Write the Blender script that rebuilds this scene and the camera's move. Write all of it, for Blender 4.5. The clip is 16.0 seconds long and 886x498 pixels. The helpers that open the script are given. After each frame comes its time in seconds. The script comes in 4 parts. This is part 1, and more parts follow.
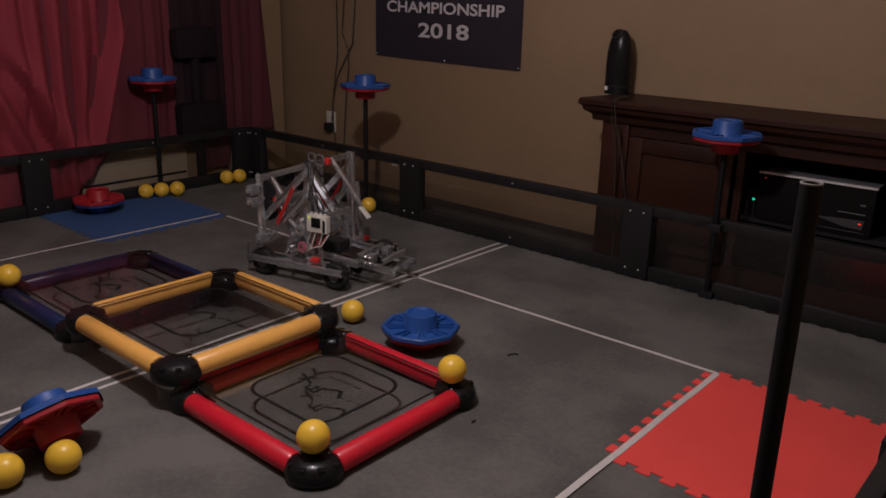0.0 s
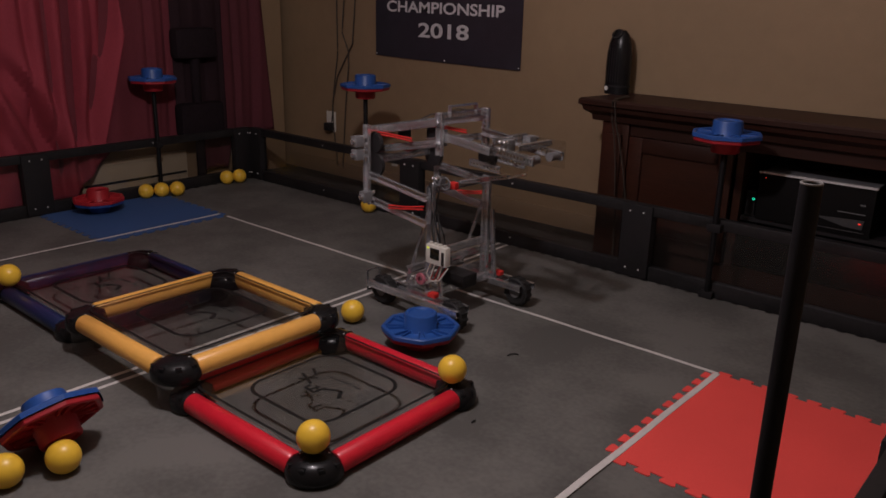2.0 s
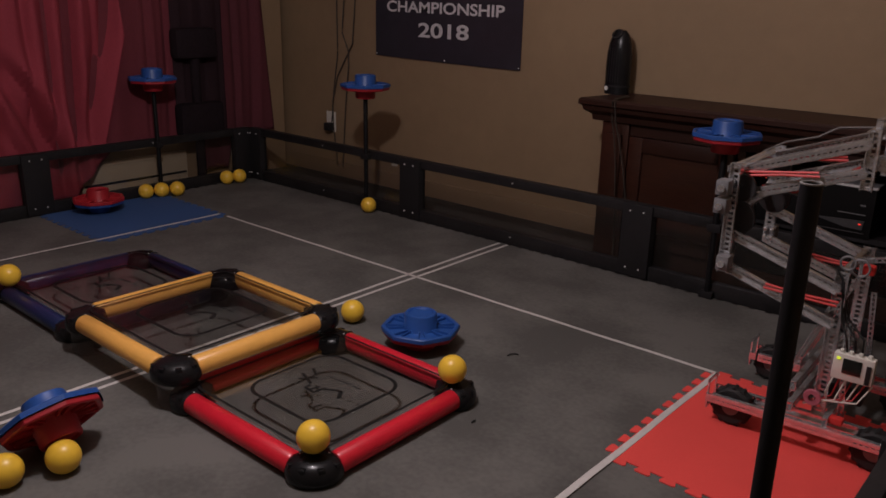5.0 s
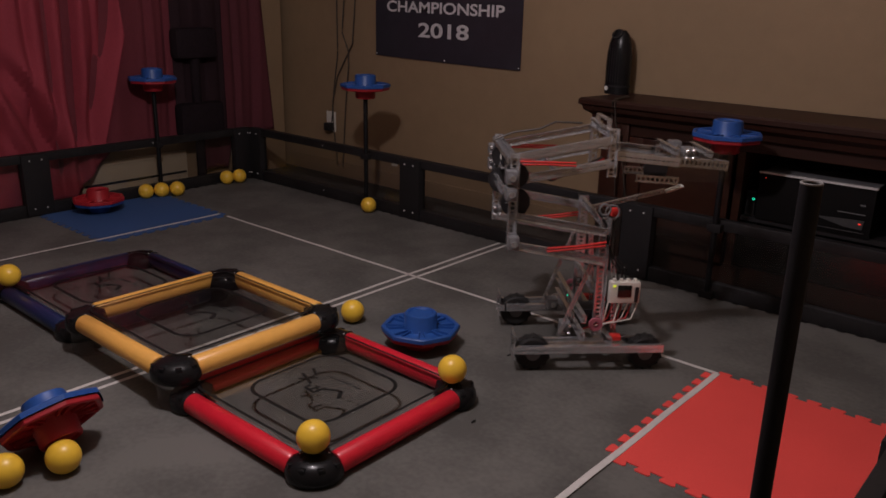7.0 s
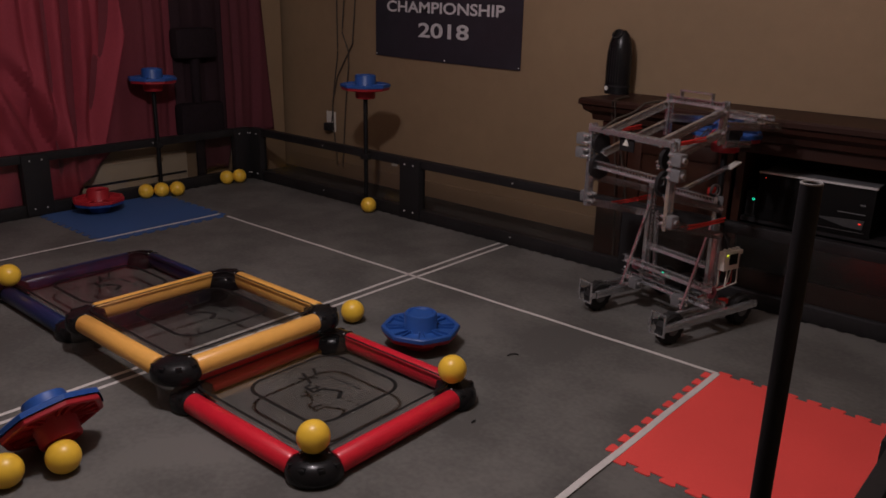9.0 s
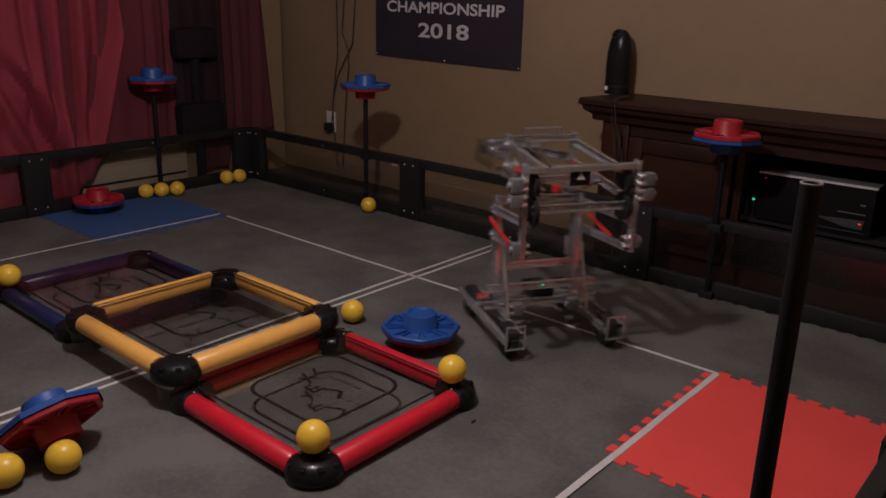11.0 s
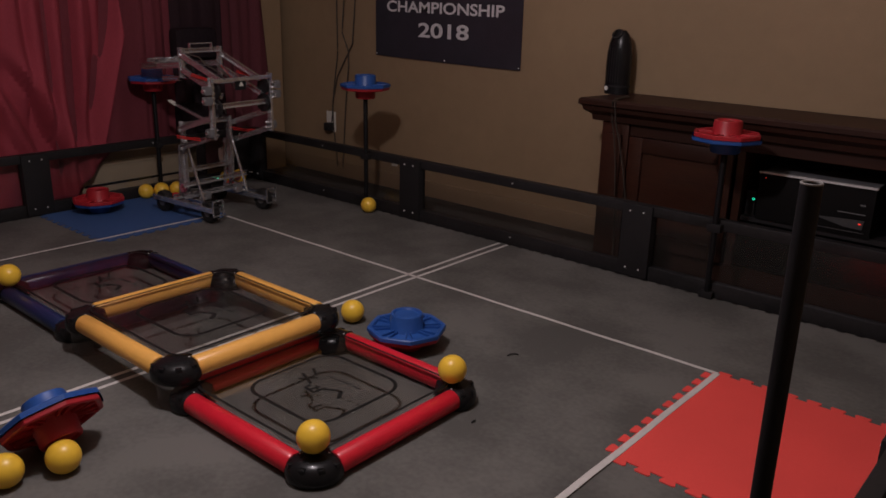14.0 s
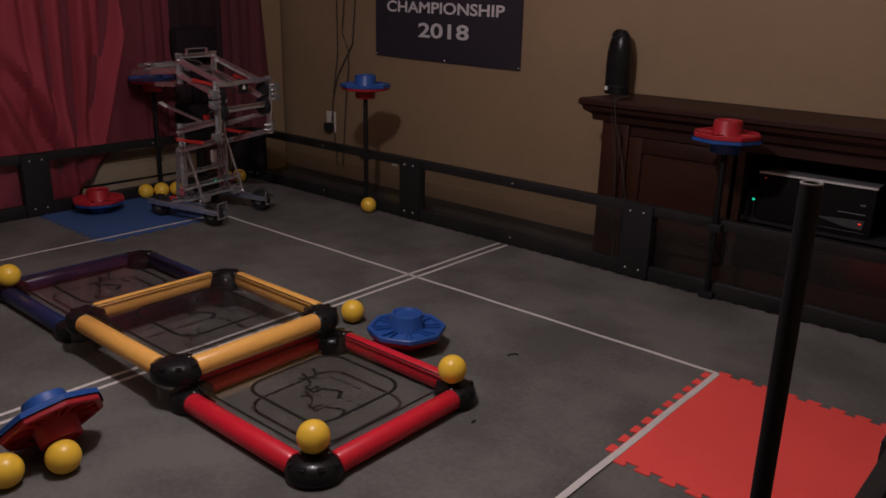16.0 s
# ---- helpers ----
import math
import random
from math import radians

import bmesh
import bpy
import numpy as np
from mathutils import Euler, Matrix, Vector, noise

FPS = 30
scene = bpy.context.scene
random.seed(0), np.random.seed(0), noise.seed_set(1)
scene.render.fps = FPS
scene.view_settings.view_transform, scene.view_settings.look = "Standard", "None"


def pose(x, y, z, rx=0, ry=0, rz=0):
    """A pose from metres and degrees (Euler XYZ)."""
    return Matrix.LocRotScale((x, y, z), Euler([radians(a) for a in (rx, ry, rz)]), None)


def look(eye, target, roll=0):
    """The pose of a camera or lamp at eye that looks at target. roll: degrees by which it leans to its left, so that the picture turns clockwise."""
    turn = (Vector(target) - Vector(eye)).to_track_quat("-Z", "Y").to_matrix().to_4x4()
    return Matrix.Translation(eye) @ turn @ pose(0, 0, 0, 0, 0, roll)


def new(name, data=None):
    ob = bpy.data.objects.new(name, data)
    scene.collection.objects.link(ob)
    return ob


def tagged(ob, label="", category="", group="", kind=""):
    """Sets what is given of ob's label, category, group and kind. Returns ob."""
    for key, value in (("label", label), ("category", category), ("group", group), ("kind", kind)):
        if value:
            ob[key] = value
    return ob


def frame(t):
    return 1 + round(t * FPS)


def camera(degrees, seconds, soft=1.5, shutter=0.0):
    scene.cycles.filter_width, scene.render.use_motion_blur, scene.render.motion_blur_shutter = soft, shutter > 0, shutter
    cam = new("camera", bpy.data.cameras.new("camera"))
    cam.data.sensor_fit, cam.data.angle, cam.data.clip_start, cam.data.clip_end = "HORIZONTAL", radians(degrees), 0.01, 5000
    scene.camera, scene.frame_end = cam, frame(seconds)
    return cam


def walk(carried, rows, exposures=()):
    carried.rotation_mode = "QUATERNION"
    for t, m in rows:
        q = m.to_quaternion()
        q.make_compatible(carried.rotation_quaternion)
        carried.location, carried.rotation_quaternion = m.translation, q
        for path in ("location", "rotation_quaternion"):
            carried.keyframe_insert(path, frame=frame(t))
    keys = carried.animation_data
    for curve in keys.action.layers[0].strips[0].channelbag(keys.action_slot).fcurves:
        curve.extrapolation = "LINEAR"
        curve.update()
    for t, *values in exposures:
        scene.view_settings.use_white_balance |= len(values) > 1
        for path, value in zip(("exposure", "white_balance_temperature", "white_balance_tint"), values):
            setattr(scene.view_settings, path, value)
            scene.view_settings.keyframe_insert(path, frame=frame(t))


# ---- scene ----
# ---------- camera: held still on a stand beside the field ----------
cam = camera(57.85, 16.0, soft=1.6, shutter=0.5)
EYE, AIM = (1.9833, -0.9398, 1.0296), (1.3624, -0.2159, 0.7277)
walk(cam, [(0.0, look(EYE, AIM, 1.317)), (16.0, look(EYE, AIM, 1.317))], exposures=[(0.0, 0.0), (16.0, 0.0)])

# ---------- light: a dark night room lit by one ceiling lamp over the field ----------
world = bpy.data.worlds.new("night")
scene.world = world
world.use_nodes = True
world.node_tree.nodes["Background"].inputs[0].default_value = (0.5, 0.45, 0.4, 1)
world.node_tree.nodes["Background"].inputs[1].default_value = 0.03
LAMP = (0.70, -0.10, 1.86)
bulb = bpy.data.lights.new("bulb", "POINT")
bulb.energy, bulb.color, bulb.shadow_soft_size = 56.5, (1.0, 0.88, 0.93), 0.055
new("bulb", bulb).location = LAMP

T = 0.597          # side of a foam tile
HALF = 1.79        # half the inner width of the field
WALL_H = 0.29      # height of the field's perimeter
YW, XW = 2.22, -1.985   # room walls


# ---------- materials ----------
def material(name, color, rough=0.5, metal=0.0, spread=0.15, scale=60.0, bump=0.0, bump_scale=300.0,
             transmission=0.0, coat=0.0, spec=0.5, emit=None, strength=0.0, big=3.0, stretch=(1, 1, 1), blotch=1.0):
    m = bpy.data.materials.new(name)
    m.use_nodes = True
    nt = m.node_tree
    b = nt.nodes["Principled BSDF"]
    b.inputs["Roughness"].default_value = rough
    b.inputs["Metallic"].default_value = metal
    b.inputs["Transmission Weight"].default_value = transmission
    b.inputs["Coat Weight"].default_value = coat
    b.inputs["Specular IOR Level"].default_value = spec
    if emit:
        b.inputs["Emission Color"].default_value = (*emit, 1)
        b.inputs["Emission Strength"].default_value = strength
    co = nt.nodes.new("ShaderNodeTexCoord")
    mp = nt.nodes.new("ShaderNodeMapping")
    mp.inputs["Scale"].default_value = stretch
    nt.links.new(co.outputs["Object"], mp.inputs["Vector"])
    fine = nt.nodes.new("ShaderNodeTexNoise")
    fine.inputs["Scale"].default_value, fine.inputs["Detail"].default_value = scale, 4
    wide = nt.nodes.new("ShaderNodeTexNoise")
    wide.inputs["Scale"].default_value, wide.inputs["Detail"].default_value = big, 7
    nt.links.new(mp.outputs[0], fine.inputs["Vector"])
    nt.links.new(mp.outputs[0], wide.inputs["Vector"])
    add = nt.nodes.new("ShaderNodeMath")
    add.operation = "ADD"
    nt.links.new(fine.outputs["Fac"], add.inputs[0])
    gain = nt.nodes.new("ShaderNodeMath")
    gain.operation = "MULTIPLY_ADD"
    gain.inputs[1].default_value, gain.inputs[2].default_value = blotch, 0.5 - 0.5 * blotch
    nt.links.new(wide.outputs["Fac"], gain.inputs[0])
    nt.links.new(gain.outputs[0], add.inputs[1])
    ramp = nt.nodes.new("ShaderNodeMapRange")
    ramp.inputs["From Min"].default_value, ramp.inputs["From Max"].default_value = 0.6, 1.4
    ramp.inputs["To Min"].default_value, ramp.inputs["To Max"].default_value = 1 - spread, 1 + spread
    nt.links.new(add.outputs[0], ramp.inputs["Value"])
    mul = nt.nodes.new("ShaderNodeVectorMath")
    mul.operation = "SCALE"
    mul.inputs[0].default_value = color
    nt.links.new(ramp.outputs[0], mul.inputs["Scale"])
    nt.links.new(mul.outputs[0], b.inputs["Base Color"])
    if bump:
        tx = nt.nodes.new("ShaderNodeTexNoise")
        tx.inputs["Scale"].default_value, tx.inputs["Detail"].default_value = bump_scale, 3
        nt.links.new(mp.outputs[0], tx.inputs["Vector"])
        bp = nt.nodes.new("ShaderNodeBump")
        bp.inputs["Strength"].default_value, bp.inputs["Distance"].default_value = bump, 0.002
        nt.links.new(tx.outputs["Fac"], bp.inputs["Height"])
        nt.links.new(bp.outputs[0], b.inputs["Normal"])
    return m


MAT = {
    "mat_grey": material("grey_foam", (0.114, 0.1105, 0.101), 0.9, spread=0.24, scale=70, bump=0.10, bump_scale=400, big=3.2, blotch=3.6),
    "carpet": material("dark_carpet", (0.05, 0.045, 0.04), 1.0, spread=0.3, scale=300, bump=0.8),
    "red_foam": material("red_foam", (0.88, 0.080, 0.068), 0.8, spread=0.06, blotch=2.0, scale=150, bump=0.5, bump_scale=600),
    "blue_foam": material("blue_foam", (0.036, 0.098, 0.265), 0.85, blotch=2.0, spread=0.08, scale=150, bump=0.4, bump_scale=600),
    "tape": material("white_tape", (0.62, 0.60, 0.57), 0.6, spread=0.12, scale=40),
    "paint": material("beige_paint", (0.29, 0.20, 0.115), 0.75, spread=0.07, scale=16, bump=0.25, bump_scale=180, big=1.5, blotch=2.0),
    # pale colour raised so that the unseen ceiling bounces more light
    "ceiling": material("ceiling_paint", (0.70, 0.66, 0.61), 0.9, spread=0.04, bump=0.3),
    "trim": material("trim_paint", (0.25, 0.17, 0.10), 0.6, spread=0.1),
    "curtain": material("red_cloth", (0.325, 0.040, 0.061), 0.85, spread=0.18, scale=240, bump=0.35, bump_scale=700, big=5, stretch=(1, 1, 0.25)),
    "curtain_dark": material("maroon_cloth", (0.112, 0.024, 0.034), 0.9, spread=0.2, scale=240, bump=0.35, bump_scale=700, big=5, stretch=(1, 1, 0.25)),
    # the red cloth again, its colour darkened to hold shade
    "curtain_shaded": material("shaded_red_cloth", (0.165, 0.028, 0.040), 0.9, spread=0.2, scale=240, bump=0.35, bump_scale=700, big=5, stretch=(1, 1, 0.25)),
    # near-black colour for the darkness of the gap between curtains
    "curtain_gap": material("gap_black_cloth", (0.030, 0.016, 0.020), 0.95, spread=0.25, scale=240, bump=0.35, bump_scale=700, big=5, stretch=(1, 1, 0.25), spec=0.2),
    "wood": material("dark_wood", (0.038, 0.0125, 0.0068), 0.35, spread=0.35, scale=26, bump=0.15, bump_scale=90, stretch=(1, 1, 9), coat=0.15),
    "wood_flat": material("dark_wood_along", (0.029, 0.0092, 0.0049), 0.5, spread=0.35, scale=26, bump=0.15, bump_scale=90, stretch=(0.12, 1, 1), coat=0.04, spec=0.3),
    "black": material("black_plastic", (0.018, 0.0172, 0.018), 0.5, spread=0.35, scale=60, bump=0.2, spec=0.3, blotch=2.0, big=9),
    "black_matte": material("black_matte", (0.017, 0.016, 0.017), 0.7, spread=0.3, scale=200, bump=0.15, spec=0.2),
    "pipe": material("black_pipe", (0.008, 0.008, 0.009), 0.5, spread=0.25, scale=80, spec=0.2),
    "rim": material("worn_rim", (0.20, 0.195, 0.185), 0.5, spread=0.3, scale=200),
    # near-black: the open bay's shade put into colour, also black casing
    "cavity": material("cavity_shade_black", (0.007, 0.0065, 0.0065), 0.75, spec=0.12),
    "gloss_black": material("gloss_black", (0.011, 0.011, 0.012), 0.26, spread=0.25, scale=90, bump=0.06, spec=0.28),
    "tyre": material("black_rubber", (0.012, 0.012, 0.012), 0.7, spread=0.3, scale=150, bump=0.3),
    "alu": material("dull_aluminium", (0.71, 0.72, 0.74), 0.22, metal=0.84, spread=0.30, scale=50, bump=0.08, bump_scale=160),
    "steel": material("worn_steel", (0.72, 0.71, 0.71), 0.22, metal=0.8, spread=0.25, scale=90),
    # near-white base colour paints a sparkle onto bolt and screw heads
    "bolt": material("zinc_glint", (0.96, 0.96, 0.95), 0.22, metal=0.2, spread=0.03),
    # near-white colour that paints the sparkle into the tower's badge
    "glint": material("badge_glint", (0.92, 0.91, 0.88), 0.25, spread=0.03),
    "stand_black": material("dusty_black", (0.020, 0.014, 0.017), 0.95, spread=0.3, scale=60, spec=0.1),
    "cream": material("cream_enamel", (0.55, 0.46, 0.33), 0.5, spread=0.1, scale=30, bump=0.05),
    "white_plastic": material("white_plastic", (0.72, 0.70, 0.63), 0.4, spread=0.06),
    "grey_plastic": material("grey_plastic", (0.16, 0.16, 0.165), 0.45, spread=0.15),
    "dim_grey": material("dim_grey_plastic", (0.055, 0.055, 0.057), 0.5, spread=0.2),
    "screen": material("dark_screen", (0.01, 0.012, 0.01), 0.15),
    "band": material("red_rubber", (0.62, 0.03, 0.025), 0.5, spread=0.15),
    "pink": material("pink_plastic", (0.42, 0.12, 0.16), 0.5, spread=0.15),
    "cap_blue": material("blue_plastic", (0.020, 0.085, 0.32), 0.42, spread=0.14, scale=40, bump=0.08),
    "cap_red": material("red_plastic", (0.40, 0.018, 0.028), 0.42, spread=0.14, scale=40, bump=0.08),
    "ball": material("yellow_plastic", (0.94, 0.59, 0.055), 0.34, spread=0.07, scale=30, bump=0.05, coat=0.1),
    "tube_red": material("red_tube", (0.70, 0.018, 0.038), 0.30, spread=0.08, scale=30, coat=0.15),
    "tube_yellow": material("yellow_tube", (0.92, 0.48, 0.11), 0.34, spread=0.08, scale=30, coat=0.1),
    "tube_blue": material("blue_tube", (0.012, 0.026, 0.090), 0.30, spread=0.1, scale=30, coat=0.15),
    "banner": material("black_vinyl", (0.032, 0.032, 0.042), 0.34, spread=0.2, scale=20, bump=0.12, bump_scale=14),
    "letter": material("white_print", (0.66, 0.65, 0.66), 0.5, spread=0.05),
    "silver": material("silver_panel", (0.70, 0.69, 0.68), 0.35, metal=0.15, spread=0.1),
    "wire": material("black_wire", (0.055, 0.045, 0.036), 0.5),
    "wire_red": material("red_wire", (0.42, 0.03, 0.03), 0.5),
    "ink": material("black_ink", (0.004, 0.004, 0.004), 0.5),
    "led_green": material("green_led", (0.02, 0.3, 0.2), 0.4, emit=(0.02, 1.0, 0.55), strength=0.8),
    "led_red": material("red_led", (0.3, 0.02, 0.02), 0.4, emit=(1.0, 0.05, 0.03), strength=0.8),
    "led_yellow": material("yellow_led", (0.3, 0.3, 0.02), 0.4, emit=(0.7, 0.8, 0.05), strength=0.8),
    "lamp_glass": material("lamp_glass", (0.8, 0.76, 0.7), 0.5, emit=(1.0, 0.83, 0.66), strength=2.0),
}


def clear_plastic(name, tint, haze):
    """Clear sheet: lets most light straight through and mirrors at its face."""
    m = bpy.data.materials.new(name)
    m.use_nodes = True
    nt = m.node_tree
    out = nt.nodes["Material Output"]
    nt.nodes.remove(nt.nodes["Principled BSDF"])
    tr = nt.nodes.new("ShaderNodeBsdfTransparent")
    tr.inputs[0].default_value = (*tint, 1)
    gl = nt.nodes.new("ShaderNodeBsdfGlossy")
    gl.inputs["Roughness"].default_value = haze
    gl.inputs["Color"].default_value = (0.9, 0.9, 0.9, 1)
    lw = nt.nodes.new("ShaderNodeLayerWeight")
    pw = nt.nodes.new("ShaderNodeMath")
    pw.operation = "POWER"
    pw.inputs[1].default_value = 5.0
    nt.links.new(lw.outputs["Facing"], pw.inputs[0])
    fr = nt.nodes.new("ShaderNodeMath")
    fr.operation = "MULTIPLY_ADD"
    fr.inputs[1].default_value, fr.inputs[2].default_value = 0.9, 0.05
    nt.links.new(pw.outputs[0], fr.inputs[0])
    mx = nt.nodes.new("ShaderNodeMixShader")
    nt.links.new(fr.outputs[0], mx.inputs[0])
    nt.links.new(tr.outputs[0], mx.inputs[1])
    nt.links.new(gl.outputs[0], mx.inputs[2])
    nt.links.new(mx.outputs[0], out.inputs[0])
    return m


MAT["clear"] = clear_plastic("clear_sheet", (0.93, 0.93, 0.92), 0.10)
MAT["clear_panel"] = clear_plastic("clear_panel", (0.86, 0.85, 0.83), 0.24)


# ---------- mesh helpers ----------
def bm_new():
    return bmesh.new()


def box(bm, cx, cy, cz, sx, sy, sz, m=None, bevel=0.0):
    mat = Matrix.Translation((cx, cy, cz)) @ Matrix.Diagonal((sx, sy, sz, 1))
    if m is not None:
        mat = m @ mat
    r = bmesh.ops.create_cube(bm, size=1.0, matrix=mat)
    if bevel:
        edges = list({e for v in r["verts"] for e in v.link_edges})
        bmesh.ops.bevel(bm, geom=edges, offset=bevel, segments=2, affect="EDGES", profile=0.6)
    return bm


def rod(bm, p0, p1, r, seg=12, r2=None, caps=True):
    p0, p1 = Vector(p0), Vector(p1)
    d = p1 - p0
    q = d.to_track_quat("Z", "Y").to_matrix().to_4x4()
    bmesh.ops.create_cone(bm, cap_ends=caps, segments=seg, radius1=r, radius2=r if r2 is None else r2, depth=d.length,
                          matrix=Matrix.Translation((p0 + p1) / 2) @ q)
    return bm


def lathe(bm, profile, seg=32, m=None):
    """Turns a profile of (radius, height) about z."""
    rings = []
    for r, z in profile:
        if r < 1e-5:
            rings.append([bm.verts.new((0, 0, z))])
        else:
            rings.append([bm.verts.new((r * math.cos(2 * math.pi * k / seg), r * math.sin(2 * math.pi * k / seg), z)) for k in range(seg)])
    for a, b in zip(rings, rings[1:]):
        for k in range(seg):
            j = (k + 1) % seg
            if len(a) == 1 and len(b) > 1:
                bm.faces.new((a[0], b[j], b[k])[::-1])
            elif len(b) == 1 and len(a) > 1:
                bm.faces.new((a[k], a[j], b[0]))
            elif len(a) > 1:
                bm.faces.new((a[k], a[j], b[j], b[k]))
    if m is not None:
        bmesh.ops.transform(bm, matrix=m, verts=[v for ring in rings for v in ring])
    return bm


def prism(bm, outline, z0, z1):
    lo = [bm.verts.new((x, y, z0)) for x, y in outline]
    hi = [bm.verts.new((x, y, z1)) for x, y in outline]
    bm.faces.new(hi)
    bm.faces.new(lo[::-1])
    n = len(outline)
    for k in range(n):
        bm.faces.new((lo[k], lo[(k + 1) % n], hi[(k + 1) % n], hi[k]))
    return bm


def tube_path(bm, pts, r, seg=8):
    """A round cord through points."""
    pts = [Vector(p) for p in pts]
    rings = []
    for i, p in enumerate(pts):
        d = (pts[min(i + 1, len(pts) - 1)] - pts[max(i - 1, 0)]).normalized()
        q = d.to_track_quat("Z", "Y")
        rings.append([bm.verts.new(p + q @ Vector((r * math.cos(2 * math.pi * k / seg), r * math.sin(2 * math.pi * k / seg), 0))) for k in range(seg)])
    for a, b in zip(rings, rings[1:]):
        for k in range(seg):
            bm.faces.new((a[k], a[(k + 1) % seg], b[(k + 1) % seg], b[k]))
    bm.faces.new(rings[0][::-1])
    bm.faces.new(rings[-1])
    return bm


def mesh_of(name, bm, mat, smooth=True):
    bmesh.ops.recalc_face_normals(bm, faces=bm.faces)
    me = bpy.data.meshes.new(name)
    bm.to_mesh(me)
    bm.free()
    me.materials.append(MAT[mat])
    if smooth:
        me.polygons.foreach_set("use_smooth", [True] * len(me.polygons))
        me.set_sharp_from_angle(angle=radians(35))
    return me


def part(name, bm, mat, parent=None, label="", at=None):
    ob = new(name, mesh_of(name, bm, mat))
    if parent is not None:
        ob.parent = parent
    if at is not None:
        ob.matrix_basis = at
    if label:
        ob["label"] = label
    return ob


def again(ob, at, parent=None):
    """Another piece on the same mesh."""
    o = new(ob.name.split(".")[0], ob.data)
    o.parent = parent if parent is not None else ob.parent
    o.matrix_basis = at
    return o


def thing(name, label, category, at=None, group="", kind=""):
    e = new(name)
    e.empty_display_size = 0.05
    if at is not None:
        e.matrix_basis = at
    return tagged(e, label, category, group, kind)


def single(name, bm, mat, label, category, at=None, group="", kind=""):
    return tagged(part(name, bm, mat, None, "", at), label, category, group, kind)


def channel(p0, p1, w=0.026, d=0.013, up=(0, 0, 1), pitch=0.0127, solid=False):
    """A punched metal C-channel from p0 to p1: a web of width w (along up) with a row of holes and two flanges of depth d."""
    bm = bm_new()
    p0, p1 = Vector(p0), Vector(p1)
    x = (p1 - p0)
    n = x.length
    x.normalize()
    z = Vector(up) - x * x.dot(Vector(up))
    z.normalize()
    y = z.cross(x)
    m = Matrix.Translation(p0) @ Matrix((x, y, z)).transposed().to_4x4()
    th = 0.0022
    for s in (-1, 1):
        box(bm, n / 2, d / 2, s * (w / 2 - th / 2), n, d, th, m)
    lip = w * (0.44 if solid else 0.32) - th
    for s in (-1, 1):
        box(bm, n / 2, 0, s * (w / 2 - lip / 2 - th), n, th, lip, m)
    k = max(2, int(n / pitch))
    for i in range(k + 1):
        box(bm, n * i / k if 0 < i < k else (0.003 if i == 0 else n - 0.003), 0, 0, 0.0060, th, w - 2 * lip - 2 * th + 0.0004, m)
    return bm


# ---------- room ----------
def room():
    single("floor", box(bm_new(), 0.2, -0.3, -0.062, 5.0, 5.2, 0.10), "carpet", "dark carpet under and round the field", "floor", kind="structure")
    single("wall_north", box(bm_new(), 0.2, YW + 0.06, 1.2, 5.0, 0.12, 2.5), "paint", "beige painted wall behind the field", "wall", kind="structure")
    single("wall_west", box(bm_new(), XW - 0.06, -0.3, 1.2, 0.12, 4.92, 2.5), "paint", "beige painted wall behind the red curtains", "wall", kind="structure")
    # east and south walls are unseen, added to close the room and bounce light
    single("wall_east", box(bm_new(), 2.76, -0.3, 1.2, 0.12, 4.92, 2.5), "paint", "unseen beige wall closing the room", "wall", kind="structure")
    single("wall_south", box(bm_new(), 0.2, -2.82, 1.2, 5.0, 0.12, 2.5), "paint", "unseen beige wall closing the room", "wall", kind="structure")
    # ceiling is unseen too, added as a pale reflector for the lamp
    single("ceiling", box(bm_new(), 0.2, -0.3, 2.5, 5.2, 5.3, 0.1), "ceiling", "unseen ceiling, coloured pale to bounce light", "ceiling", kind="structure")
    bm = box(bm_new(), -0.82, YW - 0.008, 0.032, 2.30, 0.016, 0.085, bevel=0.003)
    single("baseboard", bm, "trim", "beige painted skirting board along the wall", "skirting board", kind="structure")
    lamp = thing("ceiling_lamp", "plain pendant lamp on a thin stem over the field", "lamp", pose(LAMP[0], LAMP[1], 2.45))
    part("canopy", lathe(bm_new(), [(0, 0), (0.09, 0), (0.085, -0.03), (0.02, -0.045), (0.008, -0.06), (0.008, LAMP[2] - 2.34), (0.02, LAMP[2] - 2.35), (0.02, LAMP[2] - 2.39), (0, LAMP[2] - 2.39)]), "steel", lamp)


# ---------- field: mat, lines, perimeter ----------
def toothed(x0, y0, x1, y1, tooth=0.011, n=10, sides="nesw", shift=0.0):
    """Outline of a foam tile with dovetail teeth on its sides."""
    pts = []
    corners = [((x0, y0), (x1, y0), "s"), ((x1, y0), (x1, y1), "e"), ((x1, y1), (x0, y1), "n"), ((x0, y1), (x0, y0), "w")]
    for (ax, ay), (bx, by), side in corners:
        pts.append((ax, ay))
        if side not in sides:
            continue
        dx, dy = bx - ax, by - ay
        ln = math.hypot(dx, dy)
        ux, uy = dx / ln, dy / ln
        nx, ny = uy, -ux
        count = max(1, round(n * ln / T))
        step = ln / count
        for k in range(count):
            a, b = (k + 0.28) * step, (k + 0.72) * step
            for s, o in ((a, 0), (a - step * 0.10, tooth * 0.75), (a - step * 0.04, tooth), (b + step * 0.04, tooth), (b + step * 0.10, tooth * 0.75), (b, 0)):
                pts.append((ax + ux * s + nx * o, ay + uy * s + ny * o))
    return pts


